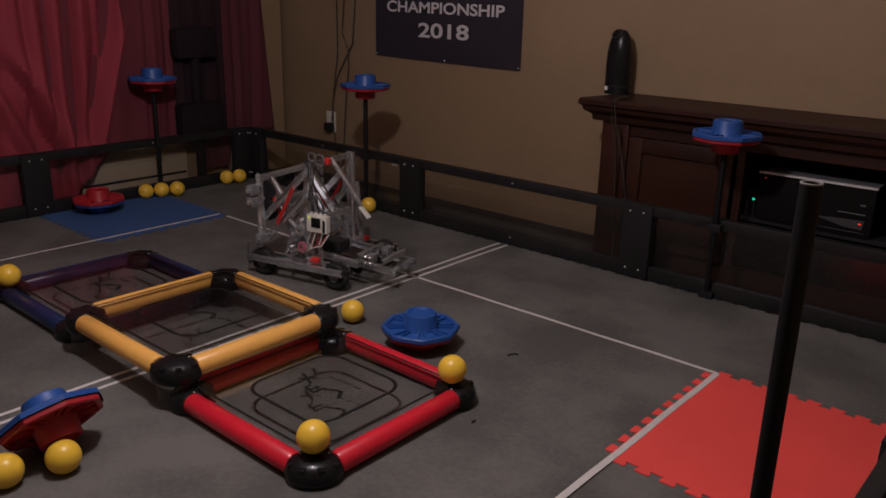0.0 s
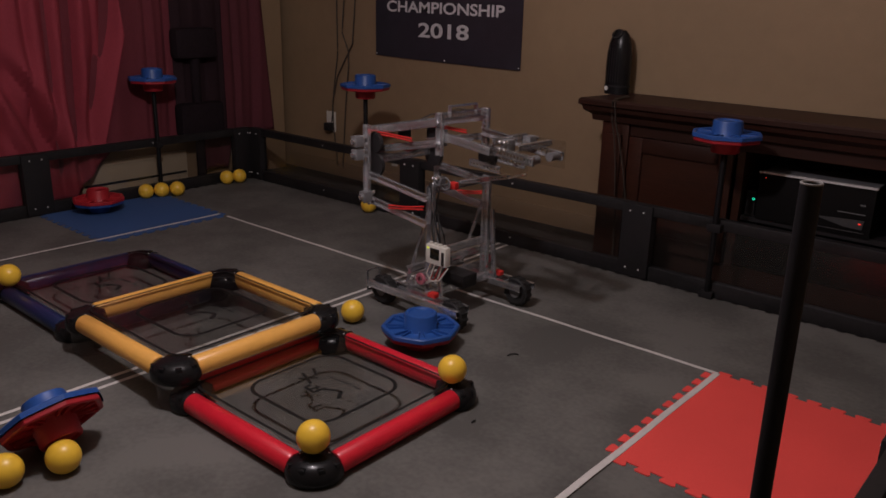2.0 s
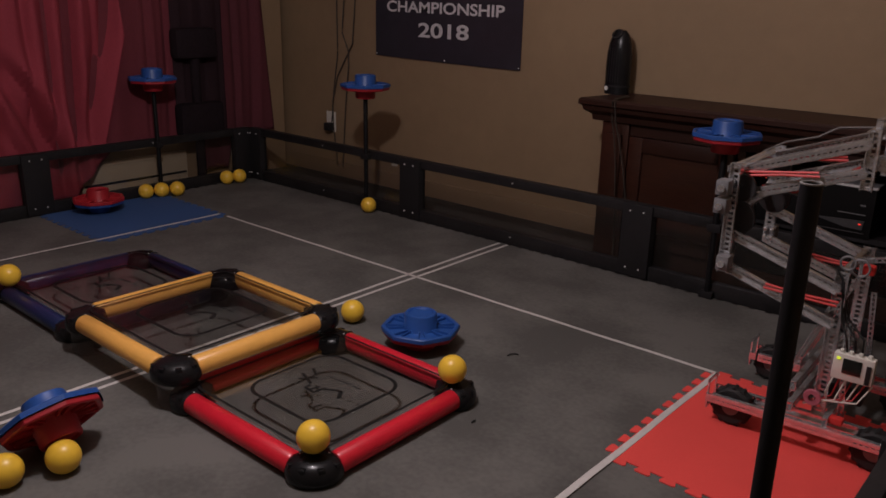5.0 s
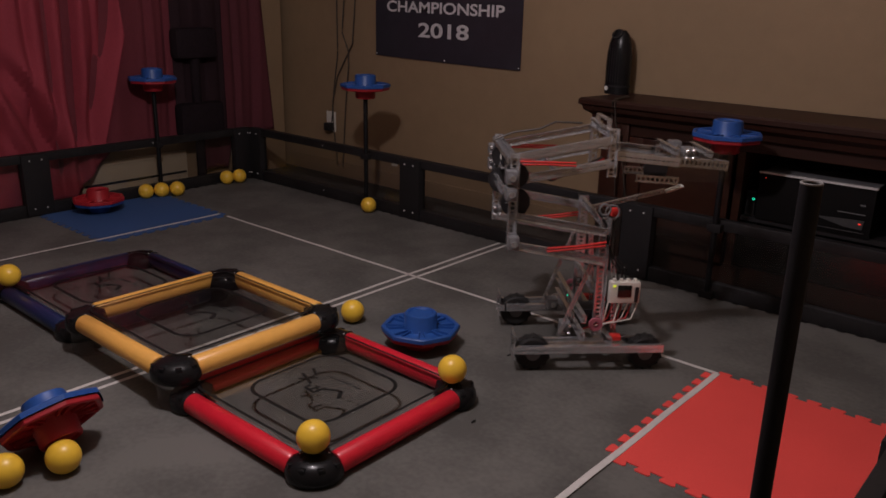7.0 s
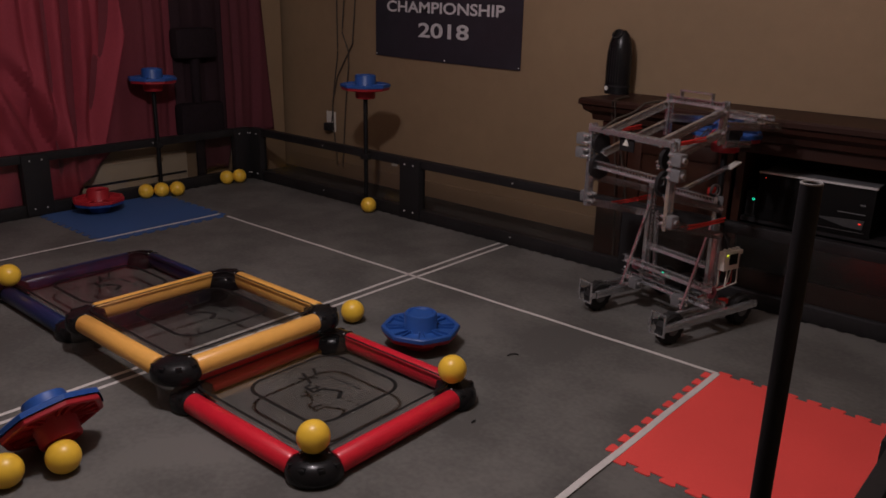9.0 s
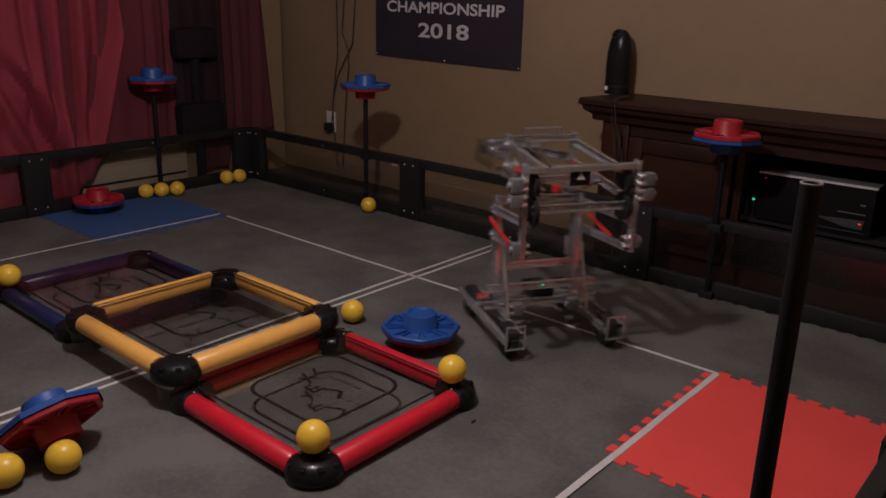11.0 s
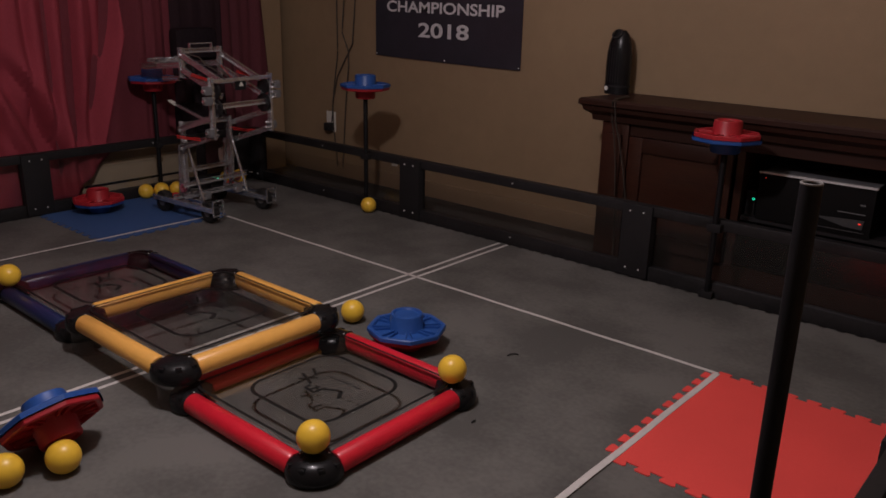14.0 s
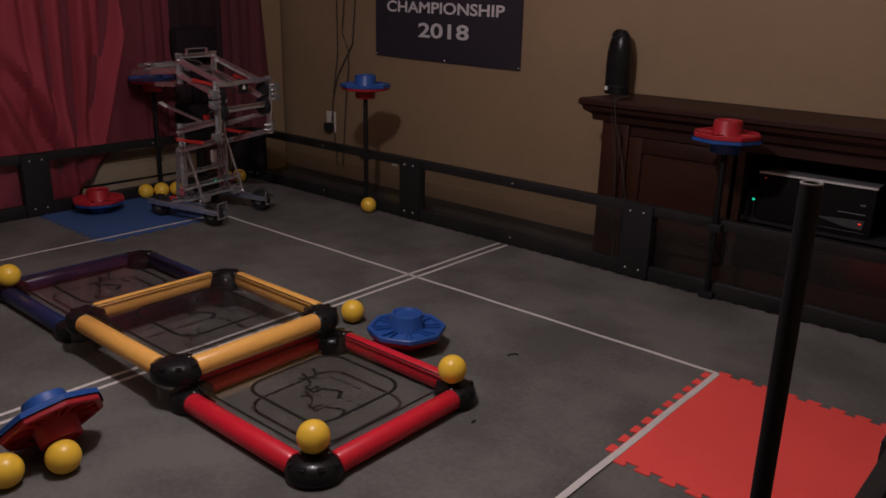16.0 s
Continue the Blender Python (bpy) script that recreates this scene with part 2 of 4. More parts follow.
def field_floor():
    bm = prism(bm_new(), toothed(-1.818, -HALF, HALF - 0.045, HALF - 0.012, sides="nw"), -0.012, -0.003)
    single("floor_mat", bm, "mat_grey", "grey interlocking foam mat with scalloped edges", "mat", kind="structure")
    for nm, x0, mat, lab in (("foam_tile", 1.205, "red_foam", "bright red interlocking foam tile with toothed edges"),
                             ("foam_tile", -1.822, "blue_foam", "dark blue interlocking foam tile with toothed edges")):
        x1 = x0 + 0.555 if x0 > 0 else -1.235
        bm = prism(bm_new(), toothed(x0, 0.592, x1, 1.19, tooth=0.02, sides="nsw" if x0 > 0 else "nse"), -0.010, 0.0)
        single(nm, bm, mat, lab, "floor tile", group="coloured tiles")
    tapes = [(-0.021, -1.75, -0.021, 1.775, 0.013, 0.0), (0.021, -1.75, 0.021, 1.775, 0.013, 0.0),
             (-1.215, 1.196, 1.215, 1.196, 0.013, 0.0), (1.216, -1.6, 1.216, 1.19, 0.018, 0.0), (-1.266, -1.6, -1.266, 1.188, 0.014, 0.0)]
    for k, (xa, ya, xb, yb, w, o) in enumerate(tapes):
        bm = bm_new()
        m = Matrix.Translation((xa, ya, 0)) @ Matrix.Rotation(math.atan2(yb - ya, xb - xa), 4, "Z")
        n = math.hypot(xb - xa, yb - ya)
        steps = 24
        z = 0.0015 if k > 2 else -0.0015
        rows = []
        for i in range(steps + 1):
            wob = 0.0012 * math.sin(i * 1.7 + k)
            rows.append([bm.verts.new(m @ Vector((n * i / steps, s * w / 2 + wob, z))) for s in (-1, 1)])
        for a, b in zip(rows, rows[1:]):
            bm.faces.new((a[0], b[0], b[1], a[1]))
        ext = bmesh.ops.extrude_face_region(bm, geom=bm.faces[:])
        bmesh.ops.translate(bm, vec=(0, 0, -0.0012), verts=[v for v in ext["geom"] if isinstance(v, bmesh.types.BMVert)])
        single("tape_line", bm, "tape", "white tape line stuck on the foam mat", "tape line", group="field lines")


def bolt(parent, x, y, z):
    if "bolt" not in MADE:
        MADE["bolt"] = mesh_of("bolt", lathe(bm_new(), [(0, 0.0036), (0.0020, 0.0032), (0.0034, 0.001), (0.0034, -0.002), (0, -0.002)], 10), "bolt")
    o = new("bolt", MADE["bolt"])
    o.parent = parent
    o.matrix_basis = pose(x, y, z, 90, 0, 0)
    return o


MADE = {}


def field_wall(at, spans, label):
    """One side of the perimeter in its own space: it runs along x, its inner face at y = 0, outside towards +y."""
    w = thing("field_wall", label, "field fence", at, group="field perimeter")
    x0, x1 = spans[0], spans[-1]
    n = x1 - x0
    rail = part("top_rail", box(bm_new(), (x0 + x1) / 2, 0.016, WALL_H - 0.020, n, 0.034, 0.040, bevel=0.004), "black", w)
    part("bottom_rail", box(bm_new(), (x0 + x1) / 2, 0.016, 0.024, n, 0.034, 0.056, bevel=0.004), "black", w)
    for a, b in zip(spans, spans[1:]):
        p = part("panel", box(bm_new(), (a + b) / 2, 0.018, 0.150, (b - a) - 0.008, 0.004, 0.206), "clear_panel", w, "smoky clear plastic sheet")
        p.visible_shadow = False
        # mid-panel bolts added to put bright sparkles on the rails
        for z in (0.030, 0.270):
            bolt(w, (a + b) / 2, -0.0015, z)
    for k, x in enumerate(spans):
        end = k in (0, len(spans) - 1)
        cx = x + (0.05 if k == 0 else -0.05 if k == len(spans) - 1 else 0)
        part("joint_plate", box(bm_new(), cx, 0.010, 0.145, 0.11 if end else 0.125, 0.048, 0.288, bevel=0.004), "black_matte", w)
        for bx in (-0.028, 0.028):
            for z in (0.035, 0.262):
                bolt(w, cx + bx, -0.016, z)
    return w


def perimeter():
    field_wall(pose(0, HALF, 0), (-1.83, -0.57, 0.62, HALF), "black framed field fence with clear panels by the wall")
    field_wall(pose(-1.832, 0, 0, 0, 0, 90), (-1.79, -0.6, 0.59, 1.788), "black framed field fence with clear panels before the curtains")
    field_wall(pose(1.772, 0, 0, 0, 0, -90), (-1.786, -0.6, 0.6, 1.79), "black framed field fence with clear panels beside the red tile")


# ---------- game pieces ----------
def cap_shell():
    """Half of a cap: an eight-sided flange with ribs and a hub; it lies from z = 0 upwards."""
    bm = bm_new()
    n = 8
    r = 0.123
    rings = [(r, 0.0), (r, 0.011), (r - 0.003, 0.014), (r - 0.011, 0.014), (r - 0.014, 0.012), (r - 0.016, 0.005), (0.0535, 0.005), (0.0515, 0.008),
             (0.0500, 0.050), (0.0480, 0.0545), (0.0440, 0.0558), (0.0400, 0.0545), (0.0370, 0.0500), (0.0200, 0.0490), (0.0004, 0.0485)]
    loops = []
    for rr, z in rings:
        ring = []
        for k in range(n * 4):
            a = 2 * math.pi * k / (n * 4)
            if rr > 0.07:
                f = (a % (2 * math.pi / n)) - math.pi / n
                q = min(rr * math.cos(math.pi / n) / math.cos(f), rr * 0.985)
            else:
                q = rr
            ring.append(bm.verts.new((q * math.cos(a), q * math.sin(a), z)))
        loops.append(ring)
    for a, b in zip(loops, loops[1:]):
        for k in range(n * 4):
            j = (k + 1) % (n * 4)
            bm.faces.new((a[k], a[j], b[j], b[k]))
    return bm


def cap_ribs(shell, mat):
    """Ribs that run from the hub to the rim of a shell."""
    key = "rib_" + mat
    if key not in MADE:
        MADE[key] = mesh_of("rib", box(bm_new(), 0.0790, 0, 0.0085, 0.057, 0.0042, 0.0085, bevel=0.0012), mat)
    for k in range(8):
        for s in (-1, 1):
            o = new("rib", MADE[key])
            o.parent = shell
            o.matrix_basis = pose(0, 0, 0, 0, 0, 45 * k + s * 7)


def cap(at, label, blue_up=True):
    c = thing("cap", label, "game cap", at, group="caps")
    if "blue" not in MADE:
        MADE["blue"] = mesh_of("upper_shell", cap_shell(), "cap_blue")
        MADE["red"] = mesh_of("lower_shell", cap_shell(), "cap_red")
    for nm, me, turn in (("upper_shell", "blue" if blue_up else "red", 0), ("lower_shell", "red" if blue_up else "blue", 180)):
        o = new(nm, MADE[me])
        o.parent = c
        o.matrix_basis = pose(0, 0, 0.0004 if turn == 0 else -0.0004, turn, 0, 0) @ Matrix.Diagonal((1, 1, 1, 1) if turn == 0 else (0.955, 0.955, 1, 1))
        o["label"] = ("blue" if me == "blue" else "red") + " ribbed plastic half"
        cap_ribs(o, "cap_" + me)
    return c


def ball(x, y, z, label):
    bm = bm_new()
    if "ball" not in MADE:
        bmesh.ops.create_uvsphere(bm, u_segments=40, v_segments=24, radius=0.0381)
        MADE["ball"] = mesh_of("ball", bm, "ball")
    o = new("ball", MADE["ball"])
    o.matrix_basis = pose(x, y, z, 20, 30, 0)
    return tagged(o, label, "ball", group="yellow balls")


def post(x, y, h, label):
    p = thing("post", label, "post", pose(x, y, 0), group="cap posts")
    part("pipe", lathe(bm_new(), [(0.0, -0.01), (0.0108, -0.004), (0.0108, h - 0.002), (0.0102, h), (0.0086, h), (0.0086, h - 0.03), (0, h - 0.03)], 24), "pipe", p)
    part("rim", lathe(bm_new(), [(0.0084, h - 0.001), (0.0110, h - 0.001), (0.0111, h + 0.0004), (0.0100, h + 0.0010), (0.0084, h + 0.0004), (0.0084, h - 0.001)], 24), "rim", p, "worn pale rim of the pipe")
    part("clamp", box(bm_new(), 0, 0, 0.262, 0.05, 0.030, 0.03, bevel=0.004), "black_matte", p)
    part("foot", box(bm_new(), 0, 0, 0.010, 0.05, 0.030, 0.025, bevel=0.004), "black_matte", p)
    return p


def rounded_rect(hx, hy, r, n=8):
    pts = []
    for cx, cy, a0 in ((hx - r, hy - r, 0), (-hx + r, hy - r, 90), (-hx + r, -hy + r, 180), (hx - r, -hy + r, 270)):
        for k in range(n + 1):
            a = radians(a0 + 90 * k / n)
            pts.append((cx + r * math.cos(a), cy + r * math.sin(a)))
    return pts


def outline_strip(bm, hx, hy, r, w, z, cx=0, cy=0):
    a = [bm.verts.new((x + cx, y + cy, z)) for x, y in rounded_rect(hx, hy, r)]
    b = [bm.verts.new((x + cx, y + cy, z)) for x, y in rounded_rect(hx - w, hy - w, max(r - w, 0.002))]
    n = len(a)
    for k in range(n):
        bm.faces.new((a[k], a[(k + 1) % n], b[(k + 1) % n], b[k]))
    return bm


def platform(x, y, z, mat, label, turn=0):
    """A square parking platform: four tubes in black corners round a clear sheet with black line marks."""
    S = 0.250
    p = thing("platform", label, "platform", pose(x, y, z, 0, 0, turn), group="parking platforms")
    tube = lathe(bm_new(), [(0, -0.203), (0.025, -0.203), (0.0275, -0.199), (0.0275, 0.199), (0.025, 0.203), (0, 0.203)], 32, Matrix.Rotation(math.pi / 2, 4, "Y"))
    first = None
    for k in range(4):
        m = pose(0, 0, 0, 0, 0, 90 * k) @ pose(0, -S - 0.017, 0.0290)
        first = part("tube", tube, mat, p, "", m) if first is None else again(first, m, p)
    corner = bm_new()
    lathe(corner, [(0, 0.0), (0.056, 0.0), (0.062, 0.007), (0.064, 0.022), (0.061, 0.035), (0.053, 0.045), (0.040, 0.0525), (0.022, 0.0562), (0, 0.0567)], 32)
    for a in range(0, 360, 45):
        mm = Matrix.Rotation(radians(a + 20), 4, "Z")
        box(corner, 0.0505, 0, 0.0415, 0.016, 0.016, 0.014, mm, bevel=0.003)
    co = None
    bmesh.ops.rotate(corner, cent=(0, 0, 0), matrix=Matrix.Rotation(radians(-45), 3, "Z"), verts=corner.verts)
    bmesh.ops.scale(corner, vec=(0.90, 1.05, 1.0), verts=corner.verts)
    bmesh.ops.rotate(corner, cent=(0, 0, 0), matrix=Matrix.Rotation(radians(45), 3, "Z"), verts=corner.verts)
    for sx in (-1, 1):
        for sy in (-1, 1):
            m = pose(sx * (S - 0.008), sy * (S - 0.008), 0, 0, 0, 0 if sx == sy else 90)
            co = part("corner", corner, "gloss_black", p, "black moulded corner", m) if co is None else again(co, m, p)
            for ax, ay in ((-sx * 0.040, 0.006 * sy), (0.006 * sx, -sy * 0.040)):
                sc = new("screw", mesh_screw())
                sc.parent = p
                sc.matrix_basis = pose(sx * S + ax, sy * S + ay, 0.0515)
    sheet = part("sheet", prism(bm_new(), rounded_rect(0.249, 0.249, 0.062), 0.0552, 0.0582), "clear", p, "clear glossy plastic sheet")
    sheet.visible_shadow = False
    for hx, rr, w, ox in ((0.243, 0.040, 0.0072, 0.0), (0.152, 0.063, 0.0100, 0.013)):
        part("printed_line", outline_strip(bm_new(), hx, hx, rr, w, 0.0586, ox, -ox), "ink", p)
    # strokes of the print: a cross, a fork and a bent line, small print beside them
    strokes = [(-0.079, -0.020, -0.049, 0.017, 0.0080), (-0.096, 0.007, -0.037, -0.015, 0.0080), (-0.099, 0.046, -0.064, 0.026, 0.0070),
               (-0.030, -0.040, 0.012, -0.043, 0.0080), (-0.030, -0.040, -0.030, -0.022, 0.0070), (-0.012, -0.043, -0.006, -0.012, 0.0070), (0.006, -0.045, 0.010, -0.007, 0.0070),
               (0.013, -0.014, 0.042, 0.003, 0.0090), (0.042, 0.003, 0.057, 0.007, 0.0100), (0.057, 0.007, 0.076, -0.021, 0.0105),
               (-0.024, 0.043, 0.043, 0.049, 0.0040), (0.056, 0.050, 0.083, 0.050, 0.0045)]
    for k, (xa, ya, xb, yb, w) in enumerate(strokes):
        at = pose((xa + xb) / 2 + 0.012, (ya + yb) / 2 - 0.012, 0.0588 + 0.00006 * k, 0, 0, math.degrees(math.atan2(yb - ya, xb - xa)))
        part("printed_bar", box(bm_new(), 0, 0, 0, math.hypot(xb - xa, yb - ya) + 0.003, w, 0.0003), "ink", p, "", at)
    if z > 0.02:
        skirt = None
        for k in range(4):
            m = pose(0, 0, 0, 0, 0, 90 * k) @ pose(0, -S + 0.012, -z / 2 + 0.006)
            skirt = part("skirt", box(bm_new(), 0, 0, 0, 0.44, 0.005, z + 0.006), "clear", p, "clear plastic skirt", m) if skirt is None else again(skirt, m, p)
            skirt.visible_shadow = False
        leg = None
        for sx in (-1, 1):
            for sy in (-1, 1):
                m = pose(sx * (S - 0.012), sy * (S - 0.012), -z)
                bm = lathe(bm_new(), [(0.048, 0.0), (0.052, 0.0), (0.052, z), (0.048, z)], 28)
                leg = part("leg", bm, "clear", p, "clear round plastic leg", m) if leg is None else again(leg, m, p)
                leg.visible_shadow = False
    return p


def mesh_screw():
    if "screw" not in MADE:
        MADE["screw"] = mesh_of("screw", lathe(bm_new(), [(0, 0.0035), (0.002, 0.003), (0.0035, 0.0), (0.0035, -0.004), (0, -0.004)], 10), "bolt")
    return MADE["screw"]


# ---------- things along the walls ----------
def words(body, size_x, size_z, mat, parent, x, z, name, lean=0.0):
    """Flat lettering in the upright plane y = 0 of its parent, fitted to a width and a height."""
    cu = bpy.data.curves.new(name, "FONT")
    cu.body, cu.extrude, cu.offset = body, 0.004, 0.020
    tmp = new("tmp_" + name, cu)
    bpy.context.view_layer.update()
    me = bpy.data.meshes.new_from_object(tmp.evaluated_get(bpy.context.evaluated_depsgraph_get()))
    bpy.data.objects.remove(tmp)
    xs = [v.co.x for v in me.vertices]
    ys = [v.co.y for v in me.vertices]
    sx, sy = size_x / (max(xs) - min(xs)), size_z / (max(ys) - min(ys))
    for v in me.vertices:
        v.co = ((v.co.x - (max(xs) + min(xs)) / 2) * sx, -v.co.z * 0.05, (v.co.y - min(ys)) * sy)
    me.materials.clear()
    me.materials.append(MAT[mat])
    ob = new(name, me)
    ob.parent = parent
    ob.matrix_basis = pose(x, -0.0045, z, 0, lean, 0)
    return ob


def banner():
    b = thing("banner", "black vinyl championship banner with white lettering on the wall", "banner", pose(0, YW - 0.004, 0))
    bm = bm_new()
    nx, nz = 24, 12
    grid = []
    for j in range(nz + 1):
        row = []
        for i in range(nx + 1):
            u, v = i / nx, j / nz
            zb = 0.713 - 0.015 * u - 0.004 * math.sin(u * 3.1)
            x = -1.234 + 0.967 * u
            row.append(bm.verts.new((x, -0.003 - 0.002 * math.sin(u * 9 + v * 5) * (1 - v), zb + (1.40 - zb) * v)))
        grid.append(row)
    for j in range(nz):
        for i in range(nx):
            bm.faces.new((grid[j][i], grid[j][i + 1], grid[j + 1][i + 1], grid[j + 1][i]))
    part("sheet", bm, "banner", b)
    words("CHAMPIONSHIP", 0.776, 0.056, "letter", b, -0.760, 0.938, "lettering", 0.6)
    words("2018", 0.336, 0.073, "letter", b, -0.754, 0.819, "lettering", 0.3)
    for x, z in ((-0.74, 0.712), (-0.277, 0.708), (-1.225, 0.722)):
        o = new("grommet", mesh_screw())
        o.parent = b
        o.matrix_basis = pose(x, -0.006, z, 90, 0, 0)


def outlet(at, label, plug=False, small=False):
    o = thing("outlet", label, "outlet", at, group="wall plates")
    if small:
        part("plate", box(bm_new(), 0, -0.004, 0, 0.040, 0.008, 0.048, bevel=0.003), "white_plastic", o)
        part("socket", rod(bm_new(), (0, -0.008, 0), (0, -0.014, 0), 0.006, 12), "steel", o)
        return
    part("plate", box(bm_new(), 0, -0.004, 0, 0.075, 0.008, 0.118, bevel=0.003), "white_plastic", o)
    for z in (-0.028, 0.028):
        part("socket", box(bm_new(), 0, -0.0095, z, 0.034, 0.003, 0.030, bevel=0.001), "white_plastic", o)
    if plug:
        part("plug", box(bm_new(), 0.004, -0.028, -0.028, 0.05, 0.04, 0.045, bevel=0.006), "black", o, "black plug")


def wires():
    runs = [[(-1.545, 2.40), (-1.54, 1.0), (-1.538, 0.70), (-1.575, 0.50), (-1.60, 0.30)],
            [(-1.40, 2.40), (-1.385, 1.0), (-1.41, 0.76), (-1.48, 0.66), (-1.54, 0.57), (-1.585, 0.42), (-1.58, 0.28), (-1.55, 0.05)],
            [(-1.50, 2.40), (-1.47, 1.0), (-1.49, 0.82), (-1.44, 0.72), (-1.44, 0.64), (-1.47, 0.40), (-1.50, 0.05)]]
    for k, r in enumerate(runs):
        pts = []
        for (xa, za), (xb, zb) in zip(r, r[1:]):
            for i in range(6):
                f = i / 6
                f = f * f * (3 - 2 * f) * 0.5 + f * 0.5
                pts.append((xa + (xb - xa) * f, YW - 0.014 - 0.004 * k, za + (zb - za) * f))
        pts.append((r[-1][0], YW - 0.014 - 0.004 * k, r[-1][1]))
        single("cable", tube_path(bm_new(), pts, 0.0036, 6), "wire", "thin black cable hanging down the wall", "cable", group="cables")


def console():
    """Dark wood media cabinet with a mantel-like top before the wall."""
    yf = 1.965
    depth = YW - yf - 0.004
    yc = (yf + YW - 0.004) / 2
    x0, x1 = 0.335, 2.30
    c = thing("media_cabinet", "dark-stained wooden media cabinet with panelled door against the wall", "cabinet")
    prof = [(-0.055, 0.648), (-0.062, 0.640), (-0.062, 0.624), (-0.050, 0.616), (-0.046, 0.600), (-0.020, 0.582), (-0.016, 0.560), (0.0, 0.556)]
    bm = bm_new()
    outline = [(yf + a, z) for a, z in prof] + [(YW - 0.006, 0.556), (YW - 0.006, 0.648)]
    ends = []
    for xx, sgn in ((x0 - 0.085, 1), (x1, 0)):
        ring = []
        for k, (a, z) in enumerate(outline):
            back = (a - (yf - 0.062)) if k < 8 else 0.062
            ring.append(bm.verts.new((xx + (min(back, 0.062) * 1.0 if sgn else 0), a, z)))
        ends.append(ring)
    n = len(outline)
    for k in range(n):
        bm.faces.new((ends[0][k], ends[0][(k + 1) % n], ends[1][(k + 1) % n], ends[1][k]))
    bm.faces.new(ends[0][::-1])
    bm.faces.new(ends[1])
    part("top", bm, "wood_flat", c, "moulded mantel-like top")
    part("pilaster", box(bm_new(), x0 + 0.06, yc, 0.272, 0.12, depth, 0.568, bevel=0.004), "wood", c)
    bm = box(bm_new(), x0 + 0.06, yf - 0.006, 0.30, 0.07, 0.012, 0.42, bevel=0.003)
    part("pilaster_panel", bm, "wood", c)
    part("plinth", box(bm_new(), (x0 + x1) / 2 + 0.06, yc + 0.01, 0.03, x1 - x0 - 0.13, depth - 0.02, 0.085), "wood_flat", c)
    # back panel coloured near-black to hold the bay's shade
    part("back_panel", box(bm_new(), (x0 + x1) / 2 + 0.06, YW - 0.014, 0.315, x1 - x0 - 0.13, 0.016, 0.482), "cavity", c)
    part("frieze", box(bm_new(), (x0 + x1) / 2 + 0.06, yf + 0.022, 0.5335, x1 - x0 - 0.13, 0.03, 0.045), "wood_flat", c)
    # panelled door
    dx0, dx1, dz0, dz1 = x0 + 0.128, 0.890, 0.075, 0.508
    door = part("door", box(bm_new(), (dx0 + dx1) / 2, yf + 0.014, (dz0 + dz1) / 2, dx1 - dx0 - 0.10, 0.014, dz1 - dz0 - 0.10), "wood", c, "panelled cabinet door")
    for sx, w, h, cx, cz in ((0, 0.058, dz1 - dz0, dx0 + 0.029, (dz0 + dz1) / 2), (0, 0.058, dz1 - dz0, dx1 - 0.029, (dz0 + dz1) / 2),
                             (1, dx1 - dx0 - 0.116, 0.058, (dx0 + dx1) / 2, dz0 + 0.029), (1, dx1 - dx0 - 0.116, 0.058, (dx0 + dx1) / 2, dz1 - 0.029)):
        part("door_frame", box(bm_new(), cx, yf + 0.006, cz, w, 0.022, h, bevel=0.003), "wood_flat" if sx else "wood", door)
    part("divider", box(bm_new(), 0.915, yc, 0.29, 0.028, depth - 0.02, 0.437), "wood", c)
    part("divider", box(bm_new(), 1.62, yc, 0.29, 0.028, depth - 0.02, 0.437), "wood", c)
    part("shelf", box(bm_new(), 1.27, yc + 0.005, 0.262, 0.67, depth - 0.035, 0.018), "black", c, "black shelf in the open bay")
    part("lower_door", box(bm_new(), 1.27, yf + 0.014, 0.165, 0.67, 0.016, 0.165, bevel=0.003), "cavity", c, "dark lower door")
    part("side_door", box(bm_new(), 1.96, yf + 0.014, 0.29, 0.64, 0.02, 0.43, bevel=0.003), "wood", c)
    # players on the shelf
    p = thing("receiver", "black receiver with a silver top edge in the cabinet's open bay", "receiver", pose(1.183, yf + 0.115, 0.271))
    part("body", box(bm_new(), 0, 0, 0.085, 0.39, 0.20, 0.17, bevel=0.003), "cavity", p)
    part("silver_edge", box(bm_new(), 0, -0.098, 0.174, 0.395, 0.022, 0.006, bevel=0.002), "silver", p, "bright silver edge")
    part("top_plate", box(bm_new(), 0, 0.012, 0.173, 0.385, 0.19, 0.005), "grey_plastic", p, "brushed grey top")
    # silver reflection on the receiver's front, painted as a slanting grey patch
    part("face", prism(bm_new(), [(0.010, 0.052), (0.172, 0.060), (0.168, 0.028), (0.110, 0.030)], 0.0, 0.004), "dim_grey", p, "slanting grey patch standing in for a silver reflection", pose(0, -0.1005, 0, 90, 0, 0))
    part("slot", box(bm_new(), 0.160, -0.1025, 0.112, 0.016, 0.005, 0.004), "grey_plastic", p)
    part("slot", box(bm_new(), 0.128, -0.1025, 0.080, 0.090, 0.005, 0.0022), "grey_plastic", p)
    part("slot", box(bm_new(), 0.10, -0.1015, 0.016, 0.15, 0.005, 0.002), "dim_grey", p)
    part("light", box(bm_new(), 0.160, -0.108, 0.048, 0.007, 0.003, 0.004), "led_red", p, "small red light")
    part("light", box(bm_new(), -0.172, -0.1015, 0.155, 0.002, 0.003, 0.002), "led_red", p, "small red light")
    q = thing("power_strip", "small dark box with a green light in the cabinet", "electronics", pose(0.955, yf + 0.06, 0.271))
    part("body", box(bm_new(), 0, 0.02, 0.04, 0.035, 0.06, 0.10, bevel=0.003), "black", q)
